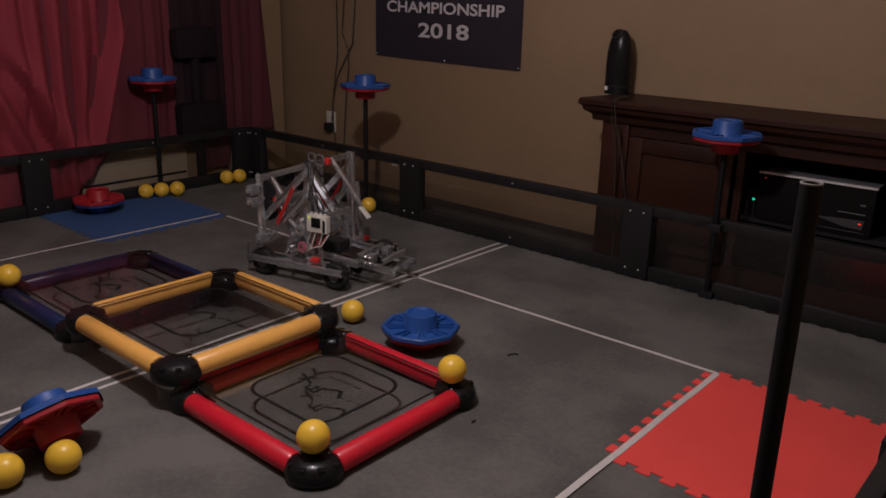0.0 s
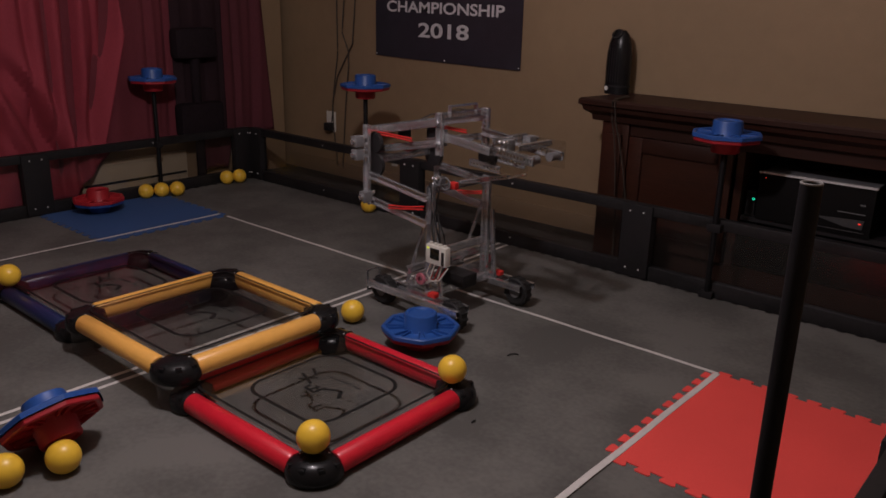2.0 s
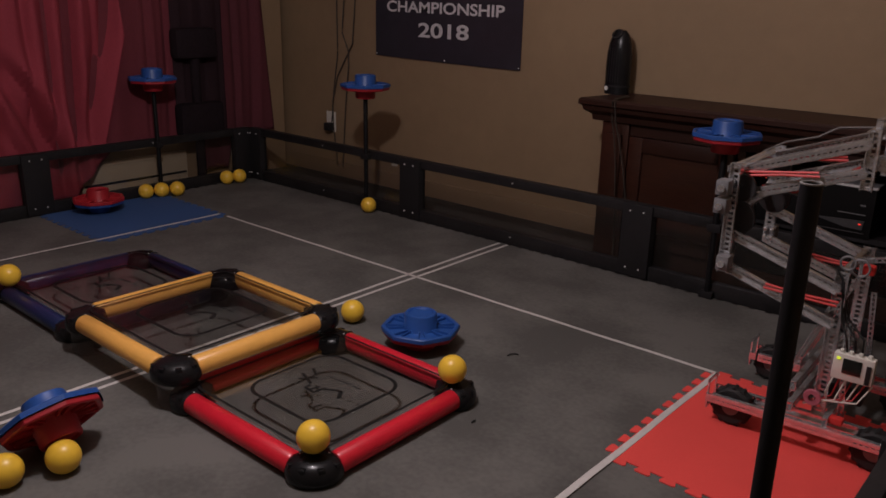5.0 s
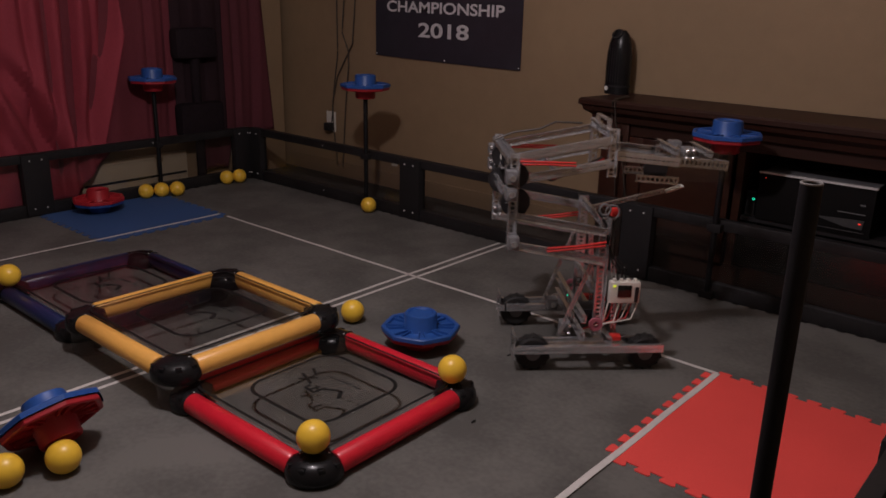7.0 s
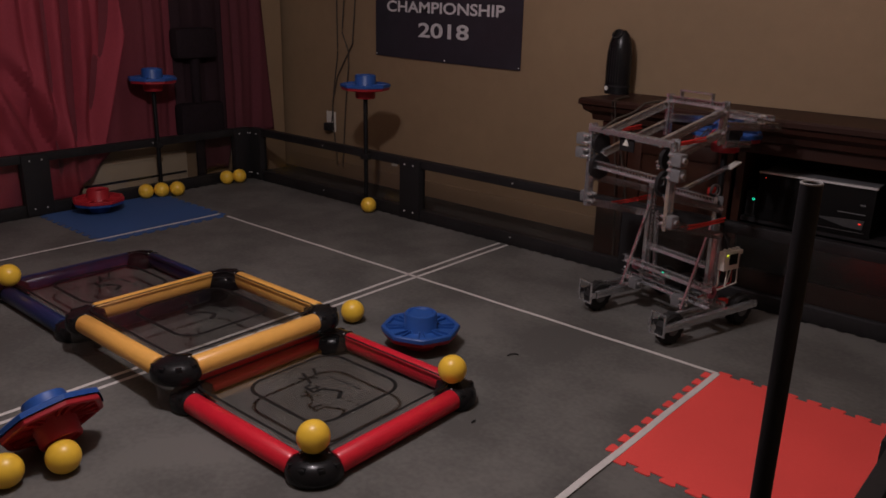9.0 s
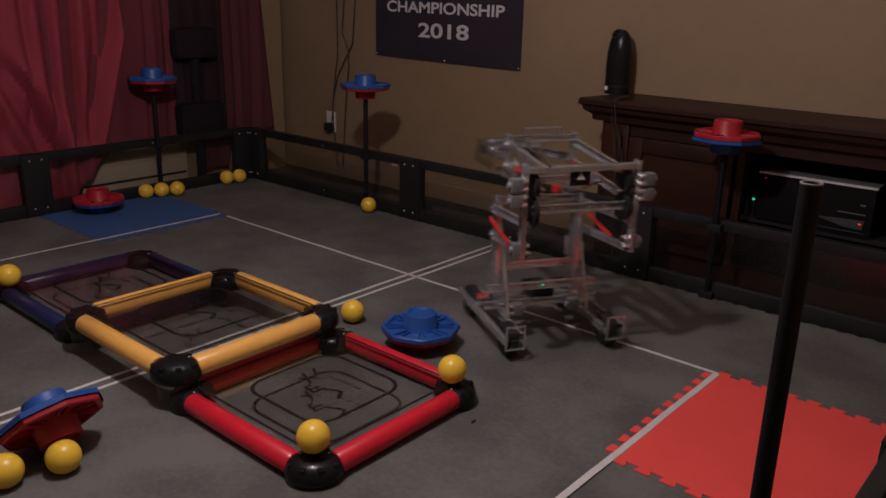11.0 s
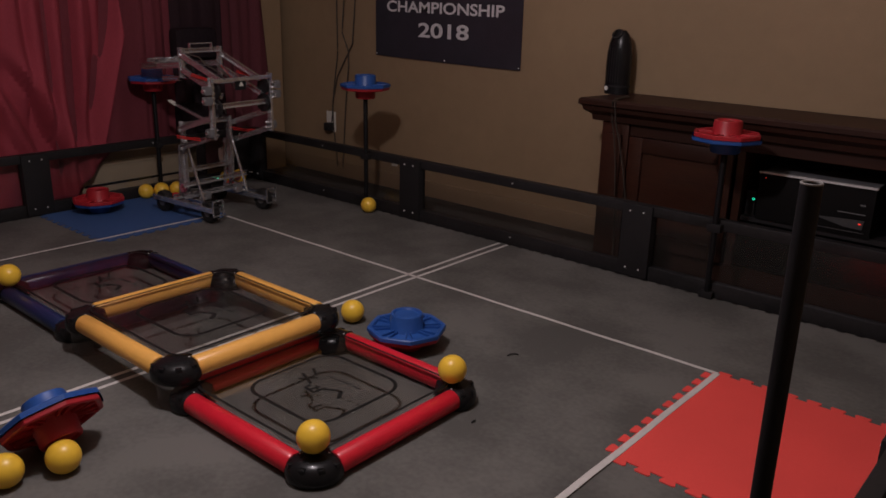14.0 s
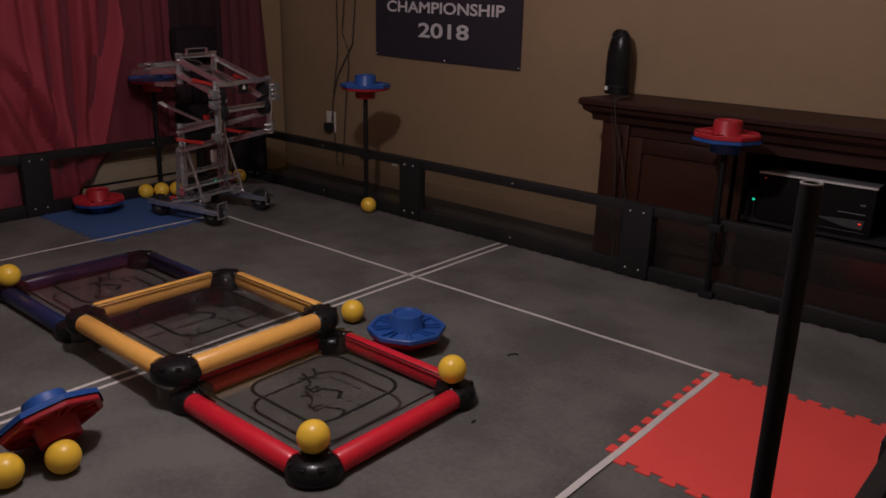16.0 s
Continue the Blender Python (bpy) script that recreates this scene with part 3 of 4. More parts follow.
    ring = lathe(bm_new(), [(0.0024, 0), (0.0042, 0), (0.0042, 0.002), (0.0024, 0.002)], 16)
    part("light", ring, "led_green", q, "green ring light", pose(0.010, -0.011, 0.062, 90, 0, 0))


def cabinet_cables():
    for k in range(2):
        pts = [(0.385 + 0.012 * k, 2.05, 0.653), (0.40 + 0.012 * k, 1.93, 0.654), (0.41 + 0.012 * k, 1.894, 0.645), (0.415 + 0.014 * k, 1.892, 0.58), (0.42 + 0.02 * k, 1.915, 0.50),
               (0.425 + 0.035 * k, 1.935, 0.38), (0.43 + 0.05 * k, 1.945, 0.24), (0.44 + 0.05 * k, 1.945, 0.08), (0.45 + 0.05 * k, 1.93, -0.005)]
        single("cable", tube_path(bm_new(), pts, 0.0032, 6), "wire", "thin black cable hanging down the cabinet's front", "cable", group="cables")


def tower_purifier():
    t = thing("air_purifier", "tall black tapered tower with a pale badge on the cabinet", "air purifier", pose(0.290, 2.138, 0.648))
    bm = bm_new()
    prof = [(0.0, 0.000), (1.0, 0.0), (1.02, 0.01), (1.0, 0.06), (1.03, 0.12), (1.0, 0.17), (0.88, 0.215), (0.68, 0.25), (0.42, 0.268), (0.0, 0.274)]
    lathe(bm, [(r * 0.0540, z * 0.965) for r, z in prof], 36)
    bmesh.ops.scale(bm, vec=(1.0, 0.8, 1.0), verts=bm.verts)
    part("housing", bm, "gloss_black", t)
    part("grille", lathe(bm_new(), [(0.0545, 0.03), (0.0556, 0.034), (0.0545, 0.038)], 36, Matrix.Diagonal((1, 0.8, 1, 1))), "black_matte", t)
    for k in range(2, 7):
        bm = bm_new()
        rod(bm, (0.012 * (k - 4), -0.0440 + 0.0012 * (k - 4) ** 2 * 0.45, 0.05), (0.012 * (k - 4) * 0.9, -0.0430 + 0.0012 * (k - 4) ** 2 * 0.45, 0.19), 0.0016, 6)
        part("slat", bm, "black_matte", t)
    # pale disc whose colour stands in for a white sparkle
    part("badge", lathe(bm_new(), [(0, 0.004), (0.0090, 0.003), (0.0095, 0.0), (0, 0)], 20), "glint", t, "round pale badge with a sparkle painted in", pose(-0.027, -0.0415, 0.024, 90, 0, -20))
    part("cap_ring", lathe(bm_new(), [(0.018, 0), (0.023, 0), (0.023, 0.003), (0.018, 0.003)], 24), "black", t, "", pose(-0.004, -0.026, 0.245, 50, 0, 0))


def curtain(y0, edge, top, hem, out, depth, folds, label, seed, creases=(), mat="curtain"):
    """A hanging cloth with soft folds and sharp creases, from y0 to edge(z); hem gives its lower end for a y, out its distance from the wall; a crease runs from (y, z) to (y, z)."""
    rnd = random.Random(seed)
    ph = [rnd.uniform(0, 6.28) for _ in range(6)]
    bm = bm_new()
    wide_y = edge(top) - y0
    nu, nv = int(wide_y * 150), 90
    grid = []
    for j in range(nv + 1):
        v = j / nv
        row = []
        for i in range(nu + 1):
            u = i / nu
            zl = hem(y0 + wide_y * u)
            z = zl + (top - zl) * v
            fl = 1 - v
            wob = 0.04 * math.sin(6 * v + ph[0]) / folds
            a = 2 * math.pi * folds * (u + wob + 0.03 * math.sin(5.0 * u + ph[1]))
            d = (0.40 + 0.30 * fl) * math.sin(a) + 0.14 * math.sin(2.3 * a + ph[2] + 2 * v) * fl + 0.20 * math.sin(0.43 * a + ph[3]) + 0.05 * math.sin(34 * u + 9 * v + ph[5]) * fl
            pull = u ** 3
            y = y0 + wide_y * u + (edge(z) - edge(top)) * pull + 0.01 * math.sin(a * 1.3 + ph[4]) * fl
            x = depth * d * 0.62
            for ya, za, yb, zb, wide, deep in creases:
                f = (z - za) / (zb - za)
                if f < -0.3:
                    continue
                g = min(1.0, (f + 0.3) / 0.3) * (1.0 if f < 1 else max(0.0, 1 - (f - 1) * 4))
                off = (y - (ya + (yb - ya) * f + 0.012 * math.sin(5 * f + wide * 300))) / (1.25 * wide)
                x += 1.2 * deep * g * (-math.exp(-off * off) + 0.55 * math.exp(-(off - 1.9) ** 2))
            row.append(bm.verts.new((XW + out + max(0.008 - out, min(0.055, x)), y, z)))
        grid.append(row)
    for j in range(nv):
        for i in range(nu):
            bm.faces.new((grid[j][i], grid[j][i + 1], grid[j + 1][i + 1], grid[j + 1][i]))
    ob = single("curtain", bm, mat, label, "curtain", group="curtains")
    so = ob.modifiers.new("cloth", "SOLIDIFY")
    so.thickness = 0.002
    return ob


def ramp(x, x0, x1):
    return min(1.0, max(0.0, (x - x0) / (x1 - x0)))


def curtains():
    long_creases = ((0.875, 2.1, 0.850, 0.30, 0.020, 0.044), (0.72, 2.0, 0.760, 0.30, 0.018, 0.026), (0.585, 1.9, 0.672, 0.45, 0.018, 0.024),
                    (0.600, 0.62, 0.735, 0.28, 0.020, 0.030), (0.430, 0.55, 0.600, 0.22, 0.026, 0.030), (1.05, 1.00, 0.900, 0.30, 0.042, 0.052),
                    (0.46, 1.6, 0.47, 0.40, 0.020, 0.022), (0.52, 0.66, 0.69, 0.26, 0.052, 0.052), (0.40, 0.50, 0.50, 0.22, 0.045, 0.045), (0.96, 1.5, 0.955, 0.62, 0.014, 0.012))
    curtain(-1.6, lambda z: 0.96 + 0.145 * ramp(z, 0.30, 0.80), 2.3, lambda y: 0.03 + 0.20 * ramp(y, 0.92, 1.10), 0.078, 0.050, 5.5,
            "long deep red curtain pulled aside in heavy folds", 4, long_creases)
    # behind the pulled curtain the shade is put into the cloth's darker colour
    curtain(0.74, lambda z: 1.45, 2.3, lambda y: 0.03 + 0.215 * ramp(y, 0.80, 1.02), 0.046, 0.018, 3, "red curtain hanging behind the pulled one, darkened in colour for shade", 9,
            ((1.26, 2.0, 1.25, 0.4, 0.014, 0.014), (1.36, 2.0, 1.37, 0.3, 0.016, 0.016)), mat="curtain_shaded")
    # sheet added to fill the curtain gap, its darkness put into the colour
    curtain(1.40, lambda z: 1.71, 2.3, lambda y: 0.24, 0.060, 0.014, 3, "added near-black cloth filling the dark gap between two curtains", 12, (), mat="curtain_gap")
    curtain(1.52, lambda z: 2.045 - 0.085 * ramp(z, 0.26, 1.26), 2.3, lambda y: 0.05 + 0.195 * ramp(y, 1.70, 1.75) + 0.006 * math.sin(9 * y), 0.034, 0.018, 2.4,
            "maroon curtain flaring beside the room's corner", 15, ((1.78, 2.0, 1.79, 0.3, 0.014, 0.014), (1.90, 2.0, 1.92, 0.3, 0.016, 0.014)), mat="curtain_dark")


def heater():
    h = thing("baseboard_heater", "low cream enamel baseboard heater under the curtain", "heater", pose(XW, 0.0, -0.012))
    part("cover", box(bm_new(), 0.010, 1.16, 0.095, 0.020, 0.60, 0.19, bevel=0.004), "cream", h)
    part("lip", box(bm_new(), 0.0225, 1.16, 0.172, 0.006, 0.59, 0.010, bevel=0.002), "cream", h)
    part("slot", box(bm_new(), 0.0215, 1.16, 0.075, 0.004, 0.58, 0.012), "black_matte", h)


def dark_stand():
    s = thing("speaker_stand", "black two-tier stand before the curtain", "stand", pose(-1.885, 1.500, -0.012))
    part("pole", rod(bm_new(), (0, 0, 0.02), (0, 0, 0.78), 0.026, 16), "stand_black", s)
    part("base", box(bm_new(), 0, 0, 0.012, 0.09, 0.26, 0.024, bevel=0.004), "stand_black", s)
    part("box", box(bm_new(), 0, 0.0, 0.770, 0.085, 0.25, 0.16, bevel=0.03), "stand_black", s)
    part("box", box(bm_new(), 0, 0.01, 0.37, 0.085, 0.27, 0.18, bevel=0.03), "stand_black", s)


# ---------- robot ----------
ARM, UP = 0.275, 0.283
PIV_X, PIV_Z = 0.028, 0.408
STATES = [  # seconds, x, y, heading, lower arm angle, upper arm angle
    (0.0, -0.293, 1.015, 13.0, -45, -51), (0.5, -0.013, 1.057, 3.8, -45, -51), (0.8, 0.120, 1.062, 1.5, -44, -51), (0.9, 0.152, 1.063, 1.2, -41, -44),
    (1.0, 0.180, 1.064, 1.0, -28, -23), (1.1, 0.215, 1.063, 0.0, -12, -10), (1.2, 0.255, 1.062, -1, 2, 3), (1.3, 0.29, 1.060, -2, 15, 15),
    (1.4, 0.307, 1.060, -2.5, 22, 22), (1.5, 0.312, 1.060, -2.6, 22, 22), (1.6, 0.308, 1.064, -2.8, 15, 18), (1.8, 0.300, 1.072, -3, 5, 9),
    (2.0, 0.298, 1.074, -3.0, 6.8, 11.5), (2.25, 0.300, 1.074, -2.5, 11, 14.5), (2.5, 0.310, 1.074, -1.7, 12.8, 15.5), (2.75, 0.39, 1.070, -1.3, 9, 12),
    (3.0, 0.535, 1.067, -1.0, 6.5, 8.5), (3.5, 0.912, 1.075, 0.4, 7.3, 9.5), (4.0, 1.287, 1.103, 2.6, 8.2, 9.5), (4.2, 1.415, 1.107, 2.8, 9.5, 10),
    (4.6, 1.51, 1.11, 2.8, 12, 13), (5.2, 1.515, 1.11, 2.0, 20, 22), (5.8, 1.42, 1.09, 0.8, 20, 25), (6.3, 1.082, 1.050, 0.0, 16.5, 25),
    (6.5, 0.930, 1.036, 1.0, 13.3, 20), (6.75, 0.83, 1.05, 20, 10, 14), (7.0, 0.800, 1.082, 44.5, 10, 11), (7.25, 0.78, 1.12, 61, 13, 14), (7.5, 0.776, 1.160, 67.5, 15.3, 17),
    (8.0, 0.838, 1.262, 65.0, 13.6, 16), (8.5, 0.872, 1.435, 69.5, 11.8, 13), (9.0, 0.900, 1.500, 73.5, 15, 16), (9.2, 0.895, 1.515, 74.5, 23.5, 23.7),
    (9.5, 0.895, 1.515, 74.5, 27, 27), (10.1, 0.895, 1.515, 74.5, 25, 25), (10.4, 0.88, 1.48, 80, 15, 16), (10.7, 0.80, 1.30, 112, 8, 9), (11.0, 0.64, 1.10, 148, 4, 5),
    (11.3, 0.495, 1.010, 168.5, 4, 5.5), (11.5, 0.405, 1.010, 175.5, 12, 9.5), (12.0, 0.130, 1.012, 178.0, 16.0, 14), (12.5, -0.235, 1.063, 178.3, 15.5, 17.5),
    (13.0, -0.635, 1.118, 179.0, 19.0, 21), (13.5, -1.055, 1.195, 179.5, 20.0, 20.5), (14.0, -1.352, 1.222, 186.0, 18.2, 21), (14.5, -1.390, 1.176, 194.3, 18.7, 21),
    (15.0, -1.322, 1.193, 193.0, 17.5, 22), (15.5, -1.202, 1.230, 191.0, 16.3, 20.5), (16.0, -1.318, 1.182, 193.0, 16.0, 19)]


def state(t):
    """The robot's state between the rows: cubic pieces with limited slopes."""
    rows = STATES
    t = min(max(t, rows[0][0]), rows[-1][0])
    k = max(i for i in range(len(rows) - 1) if rows[i][0] <= t)
    a, b = rows[k], rows[k + 1]
    h = b[0] - a[0]
    f = (t - a[0]) / h
    out = []
    for c in range(1, 6):
        def slope(i):
            if i in (0, len(rows) - 1):
                return 0.0
            d0 = (rows[i][c] - rows[i - 1][c]) / (rows[i][0] - rows[i - 1][0])
            d1 = (rows[i + 1][c] - rows[i][c]) / (rows[i + 1][0] - rows[i][0])
            return 0.0 if d0 * d1 <= 0 else 2 * d0 * d1 / (d0 + d1)
        m0, m1 = slope(k) * h, slope(k + 1) * h
        out.append((2 * f ** 3 - 3 * f * f + 1) * a[c] + (f ** 3 - 2 * f * f + f) * m0 + (3 * f * f - 2 * f ** 3) * b[c] + (f ** 3 - f * f) * m1)
    return out


def elbow_at(th):
    return PIV_X - ARM * math.cos(radians(th)), PIV_Z + ARM * math.sin(radians(th))


ROBOT = {}


def motor(parent, x, y, z, side):
    m = part("motor", box(bm_new(), x, y + side * 0.004, z, 0.030, 0.036, 0.036, bevel=0.003), "grey_plastic", parent, "small dark boxed motor")
    cap_bm = bm_new()
    for dx, dz in ((-0.009, -0.011), (0.009, -0.011), (-0.009, 0.011), (0.009, 0.011)):
        lathe(cap_bm, [(0, -0.016), (0.0062, -0.016), (0.0068, -0.004), (0.0058, 0.006), (0.003, 0.009), (0, 0.0095)], 12,
              Matrix.Translation((x + dx, y - side * 0.020, z + dz)) @ Matrix.Rotation(side * math.pi / 2, 4, "X"))
    part("end_cap", cap_bm, "steel", m, "shiny rounded end caps")
    rod_bm = rod(bm_new(), (x, y + side * 0.018, z), (x, y + side * 0.030, z), 0.009, 12)
    part("shaft_collar", rod_bm, "steel", m)
    return m


def robot():
    r = thing("robot", "metal lifting robot on wheels with folding arms and a claw", "robot", pose(*STATES[0][1:3], 0, 0, 0, STATES[0][3]))
    ROBOT["body"] = r
    for y, s in ((-0.200, 1), (-0.128, -1), (0.128, 1), (0.200, -1)):
        outer = abs(y) > 0.15
        part("drive_rail", channel((-0.21 if outer else -0.20, y, 0.068), (0.21 if outer else 0.20, y, 0.072), 0.023, s * 0.013, solid=True), "alu", r)
    wheel = bm_new()
    lathe(wheel, [(0.020, -0.016), (0.043, -0.018), (0.050, -0.012), (0.0505, 0), (0.050, 0.012), (0.043, 0.018), (0.020, 0.016)], 28, Matrix.Rotation(math.pi / 2, 4, "X"))
    roller = mesh_of("roller", rod(bm_new(), (0.0465, -0.014, 0), (0.0465, 0.014, 0), 0.0065, 8), "tyre")
    hub = bm_new()
    rod(hub, (0, -0.020, 0), (0, 0.020, 0), 0.021, 16)
    for k in range(6):
        a = 2 * math.pi * k / 6
        rod(hub, (0.010 * math.cos(a), 0, 0.010 * math.sin(a)), (0.043 * math.cos(a), 0, 0.043 * math.sin(a)), 0.005, 6)
    ROBOT["wheels"] = []
    w0 = h0 = None
    for x in (-0.165, 0.165):
        for y in (-0.164, 0.164):
            m = pose(x, y, 0.0505)
            if w0 is None:
                w0 = part("wheel", wheel, "tyre", r, "black omni wheel", m)
                h0 = part("hub", hub, "grey_plastic", w0)
                w = w0
            else:
                w = again(w0, m, r)
                again(h0, Matrix.Identity(4), w)
            for k in range(14):
                o = new("roller", roller)
                o.parent = w
                o.matrix_basis = pose(0, 0, 0, 0, 360 * k / 14, 0)
            ROBOT["wheels"].append((w, x, y))
    for x, z in ((-0.02, 0.105), (-0.02, 0.160), (0.06, 0.09)):
        part("cross_bar", channel((x, -0.19, z), (x, 0.19, z), 0.024, 0.013), "alu", r)
    # rear wheel guards
    for y in (-0.164, 0.164):
        g = bm_new()
        for dy in (-0.028, 0.028):
            box(g, -0.222, y + dy, 0.075, 0.004, 0.006, 0.075)
        for z in (0.040, 0.110):
            box(g, -0.222, y, z, 0.004, 0.062, 0.006)
        box(g, -0.2145, y - 0.034, 0.068, 0.018, 0.004, 0.02)
        box(g, -0.2145, y + 0.034, 0.068, 0.018, 0.004, 0.02)
        part("wheel_guard", g, "alu", r)
    for y, s in ((-0.130, 1), (0.130, -1)):
        part("tower", channel((PIV_X, y, 0.082), (PIV_X, y, 0.445), 0.030, s * 0.014, up=(1, 0, 0)), "alu", r)
        part("tower", channel((PIV_X + 0.05, y, 0.082), (PIV_X + 0.03, y, 0.33), 0.014, s * 0.010, up=(1, 0, 0)), "alu", r)
        part("strut", channel((-0.085, y, 0.085), (PIV_X - 0.012, y, 0.36), 0.010, s * 0.007, up=(1, 0, 0)), "alu", r)
        motor(r, -0.06, y + s * 0.030, 0.10, s)
    for z in (0.215, 0.43):
        part("tower_bar", channel((PIV_X, -0.125, z), (PIV_X, 0.125, z), 0.022, 0.012), "alu", r)
    # passive stick with a flat pale tip
    st = part("stick", channel((0.0, 0, 0), (0.215, 0, 0), 0.013, 0.010), "alu", r, "", pose(0.030, 0.0, 0.440))
    part("stick_tip", box(bm_new(), 0, 0, 0, 0.055, 0.026, 0.006, bevel=0.002), "white_plastic", st, "flat pale tip", pose(0.240, 0.003, 0.0, 0, -6, 0))
    ROBOT["stick"] = st
    part("red_knob", box(bm_new(), 0.070, -0.075, 0.446, 0.026, 0.022, 0.024, bevel=0.005), "band", r, "dull red plastic block")
    for k, (x, z, rad) in enumerate(((0.055, 0.452, 0.020), (0.030, 0.462, 0.016))):
        ring = [(x + rad * math.cos(a / 10 * math.pi), -0.10 - 0.012 * k, z + rad * math.sin(a / 10 * math.pi)) for a in range(21)]
        part("cable_loop", tube_path(bm_new(), ring, 0.0028, 6), "grey_plastic", r, "coiled loop of cable")
    # controller box, battery, wires
    b = part("controller", box(bm_new(), 0.090, -0.163, 0.235, 0.088, 0.026, 0.064, bevel=0.005), "white_plastic", r, "off-white controller box")
    part("screen", box(bm_new(), 0.088, -0.1765, 0.240, 0.040, 0.003, 0.036, bevel=0.001), "screen", b, "dark screen")
    part("ports", box(bm_new(), 0.123, -0.1765, 0.230, 0.010, 0.004, 0.045), "black", b)
    part("light", box(bm_new(), 0.058, -0.1765, 0.256, 0.008, 0.003, 0.006), "led_yellow", b, "small yellow-green light")
    for k in range(4):
        part("connector", box(bm_new(), 0.060 + 0.020 * k, -0.163, 0.270, 0.009, 0.012, 0.008, bevel=0.002), "white_plastic", b)
    part("battery", box(bm_new(), 0.05, -0.02, 0.115, 0.11, 0.07, 0.045, bevel=0.006), "black", r, "black battery pack")
    part("light", box(bm_new(), -0.034, 0.0, 0.162, 0.003, 0.006, 0.004), "led_green", r, "small green light")
    for y in (-0.165, 0.165):
        part("flywheel", lathe(bm_new(), [(0.009, -0.005), (0.019, -0.005), (0.021, 0), (0.019, 0.005), (0.009, 0.005)], 20, Matrix.Rotation(math.pi / 2, 4, "X")), "pink", r, "pink round gear", pose(0.015, y, 0.135))
        part("red_block", box(bm_new(), 0.075, y, 0.095, 0.030, 0.024, 0.016, bevel=0.003), "band", r, "red plastic block")
    rnd = random.Random(3)
    for k in range(7):
        y0 = -0.15 - 0.015 * rnd.random()
        pts = [(0.05 + 0.014 * k, y0, 0.20), (0.04 + 0.012 * k, y0 - 0.02 * rnd.random(), 0.165 - 0.02 * rnd.random()), (0.03 + 0.02 * rnd.random(), y0 + 0.01, 0.13), (0.01 - 0.03 * rnd.random(), y0 + 0.03, 0.10)]
        part("wire", tube_path(bm_new(), pts, 0.0022, 5), "wire_red" if k % 2 else "white_plastic", r)

    for k in range(3):
        y0 = -0.150 + 0.010 * k
        pts = [(0.070 + 0.014 * k, y0 - 0.010, 0.268), (0.066 + 0.016 * k, y0 - 0.016, 0.300), (0.045 + 0.006 * k, y0, 0.335), (0.038, y0 + 0.010, 0.380), (0.030 + 0.006 * k, y0 + 0.014, 0.425), (0.012, y0 + 0.020, 0.452)]
        part("cable", tube_path(bm_new(), pts, 0.0026, 6), "ink", r, "black cable running up the tower")

    # lower arms, each about its tower pivot
    ROBOT["lower"] = []
    for y, s in ((-0.152, 1), (0.152, -1)):
        for dz in (0.0, -0.085):
            bm = channel((0, 0, 0), (-ARM, 0, 0), 0.024, s * 0.012, solid=True)
            for xx in (0, -ARM):
                rod(bm, (xx, -0.010, 0), (xx, 0.010, 0), 0.005, 10)
            a = part("lower_arm", bm, "alu", r, "", pose(PIV_X, y, PIV_Z + dz))
            if dz:
                for o in (0.0, 0.010):
                    cord = tube_path(bm_new(), [(-0.012, -s * 0.014, 0.048 + o), (-0.09, -s * 0.014, 0.025 + o * 0.7), (-0.17, -s * 0.014, 0.002 + o)], 0.0032, 6)
                    part("rubber_band", cord, "band", a, "stretched red rubber band")
            ROBOT["lower"].append((a, y, dz))
    # elbow frame
    e = part("elbow", channel((-0.004, -0.172, 0.163), (-0.004, 0.172, 0.163), 0.032, -0.014, up=(1, 0, 0)), "alu", r, "", pose(0, 0, 0.5))
    ROBOT["elbow"] = e
    part("elbow_bar", channel((-0.006, -0.15, 0.045), (-0.006, 0.15, 0.045), 0.024, 0.012), "alu", e)
    part("mark", prism(bm_new(), [(-0.012, -0.010), (0.012, -0.010), (0, 0.012)], -0.001, 0.001), "white_plastic", e, "small white triangle", pose(-0.014, 0.01, 0.135, 90, 0, -90))
    part("mark_plate", box(bm_new(), -0.008, 0.01, 0.130, 0.004, 0.06, 0.045, bevel=0.001), "black_matte", e)
    for y, s in ((-0.165, 1), (0.165, -1)):
        part("elbow_post", channel((0, y, -0.100), (0, y, 0.172), 0.026, s * 0.013, up=(1, 0, 0)), "alu", e)
        part("elbow_gear", rod(bm_new(), (0.01, y + s * 0.018, 0.035), (0.01, y + s * 0.030, 0.035), 0.041, 28), "black", e, "black plastic gear")
        part("elbow_gear", rod(bm_new(), (0.01, y + s * 0.018, 0.110), (0.01, y + s * 0.030, 0.110), 0.034, 28), "black", e, "black plastic gear")
        motor(e, -0.012, y - s * 0.032, 0.118, -s)
        motor(e, -0.012, y - s * 0.032, 0.074, -s)
        motor(e, 0.004, y - s * 0.012, -0.070, -s)
    # upper arms
    ROBOT["upper"] = []
    for y, s in ((-0.118, 1), (0.118, -1)):
        for dz in (0.085, 0.150):
            bm = channel((0, 0, 0), (UP, 0, 0), 0.024, s * 0.012, solid=True)
            for xx in (0, UP):
                rod(bm, (xx, -0.008, 0), (xx, 0.008, 0), 0.005, 10)
            a = part("upper_arm", bm, "alu", r, "", pose(0, y, 0.5 + dz))
            if dz > 0.1:
                for o in (0.0, 0.009):
                    cord = tube_path(bm_new(), [(0.01, -s * 0.014, -0.006 - o), (0.09, -s * 0.014, -0.023 - o * 0.7), (0.17, -s * 0.014, -0.040 - o)], 0.0032, 6)
                    part("rubber_band", cord, "band", a, "stretched red rubber band")
            ROBOT["upper"].append((a, y, dz))
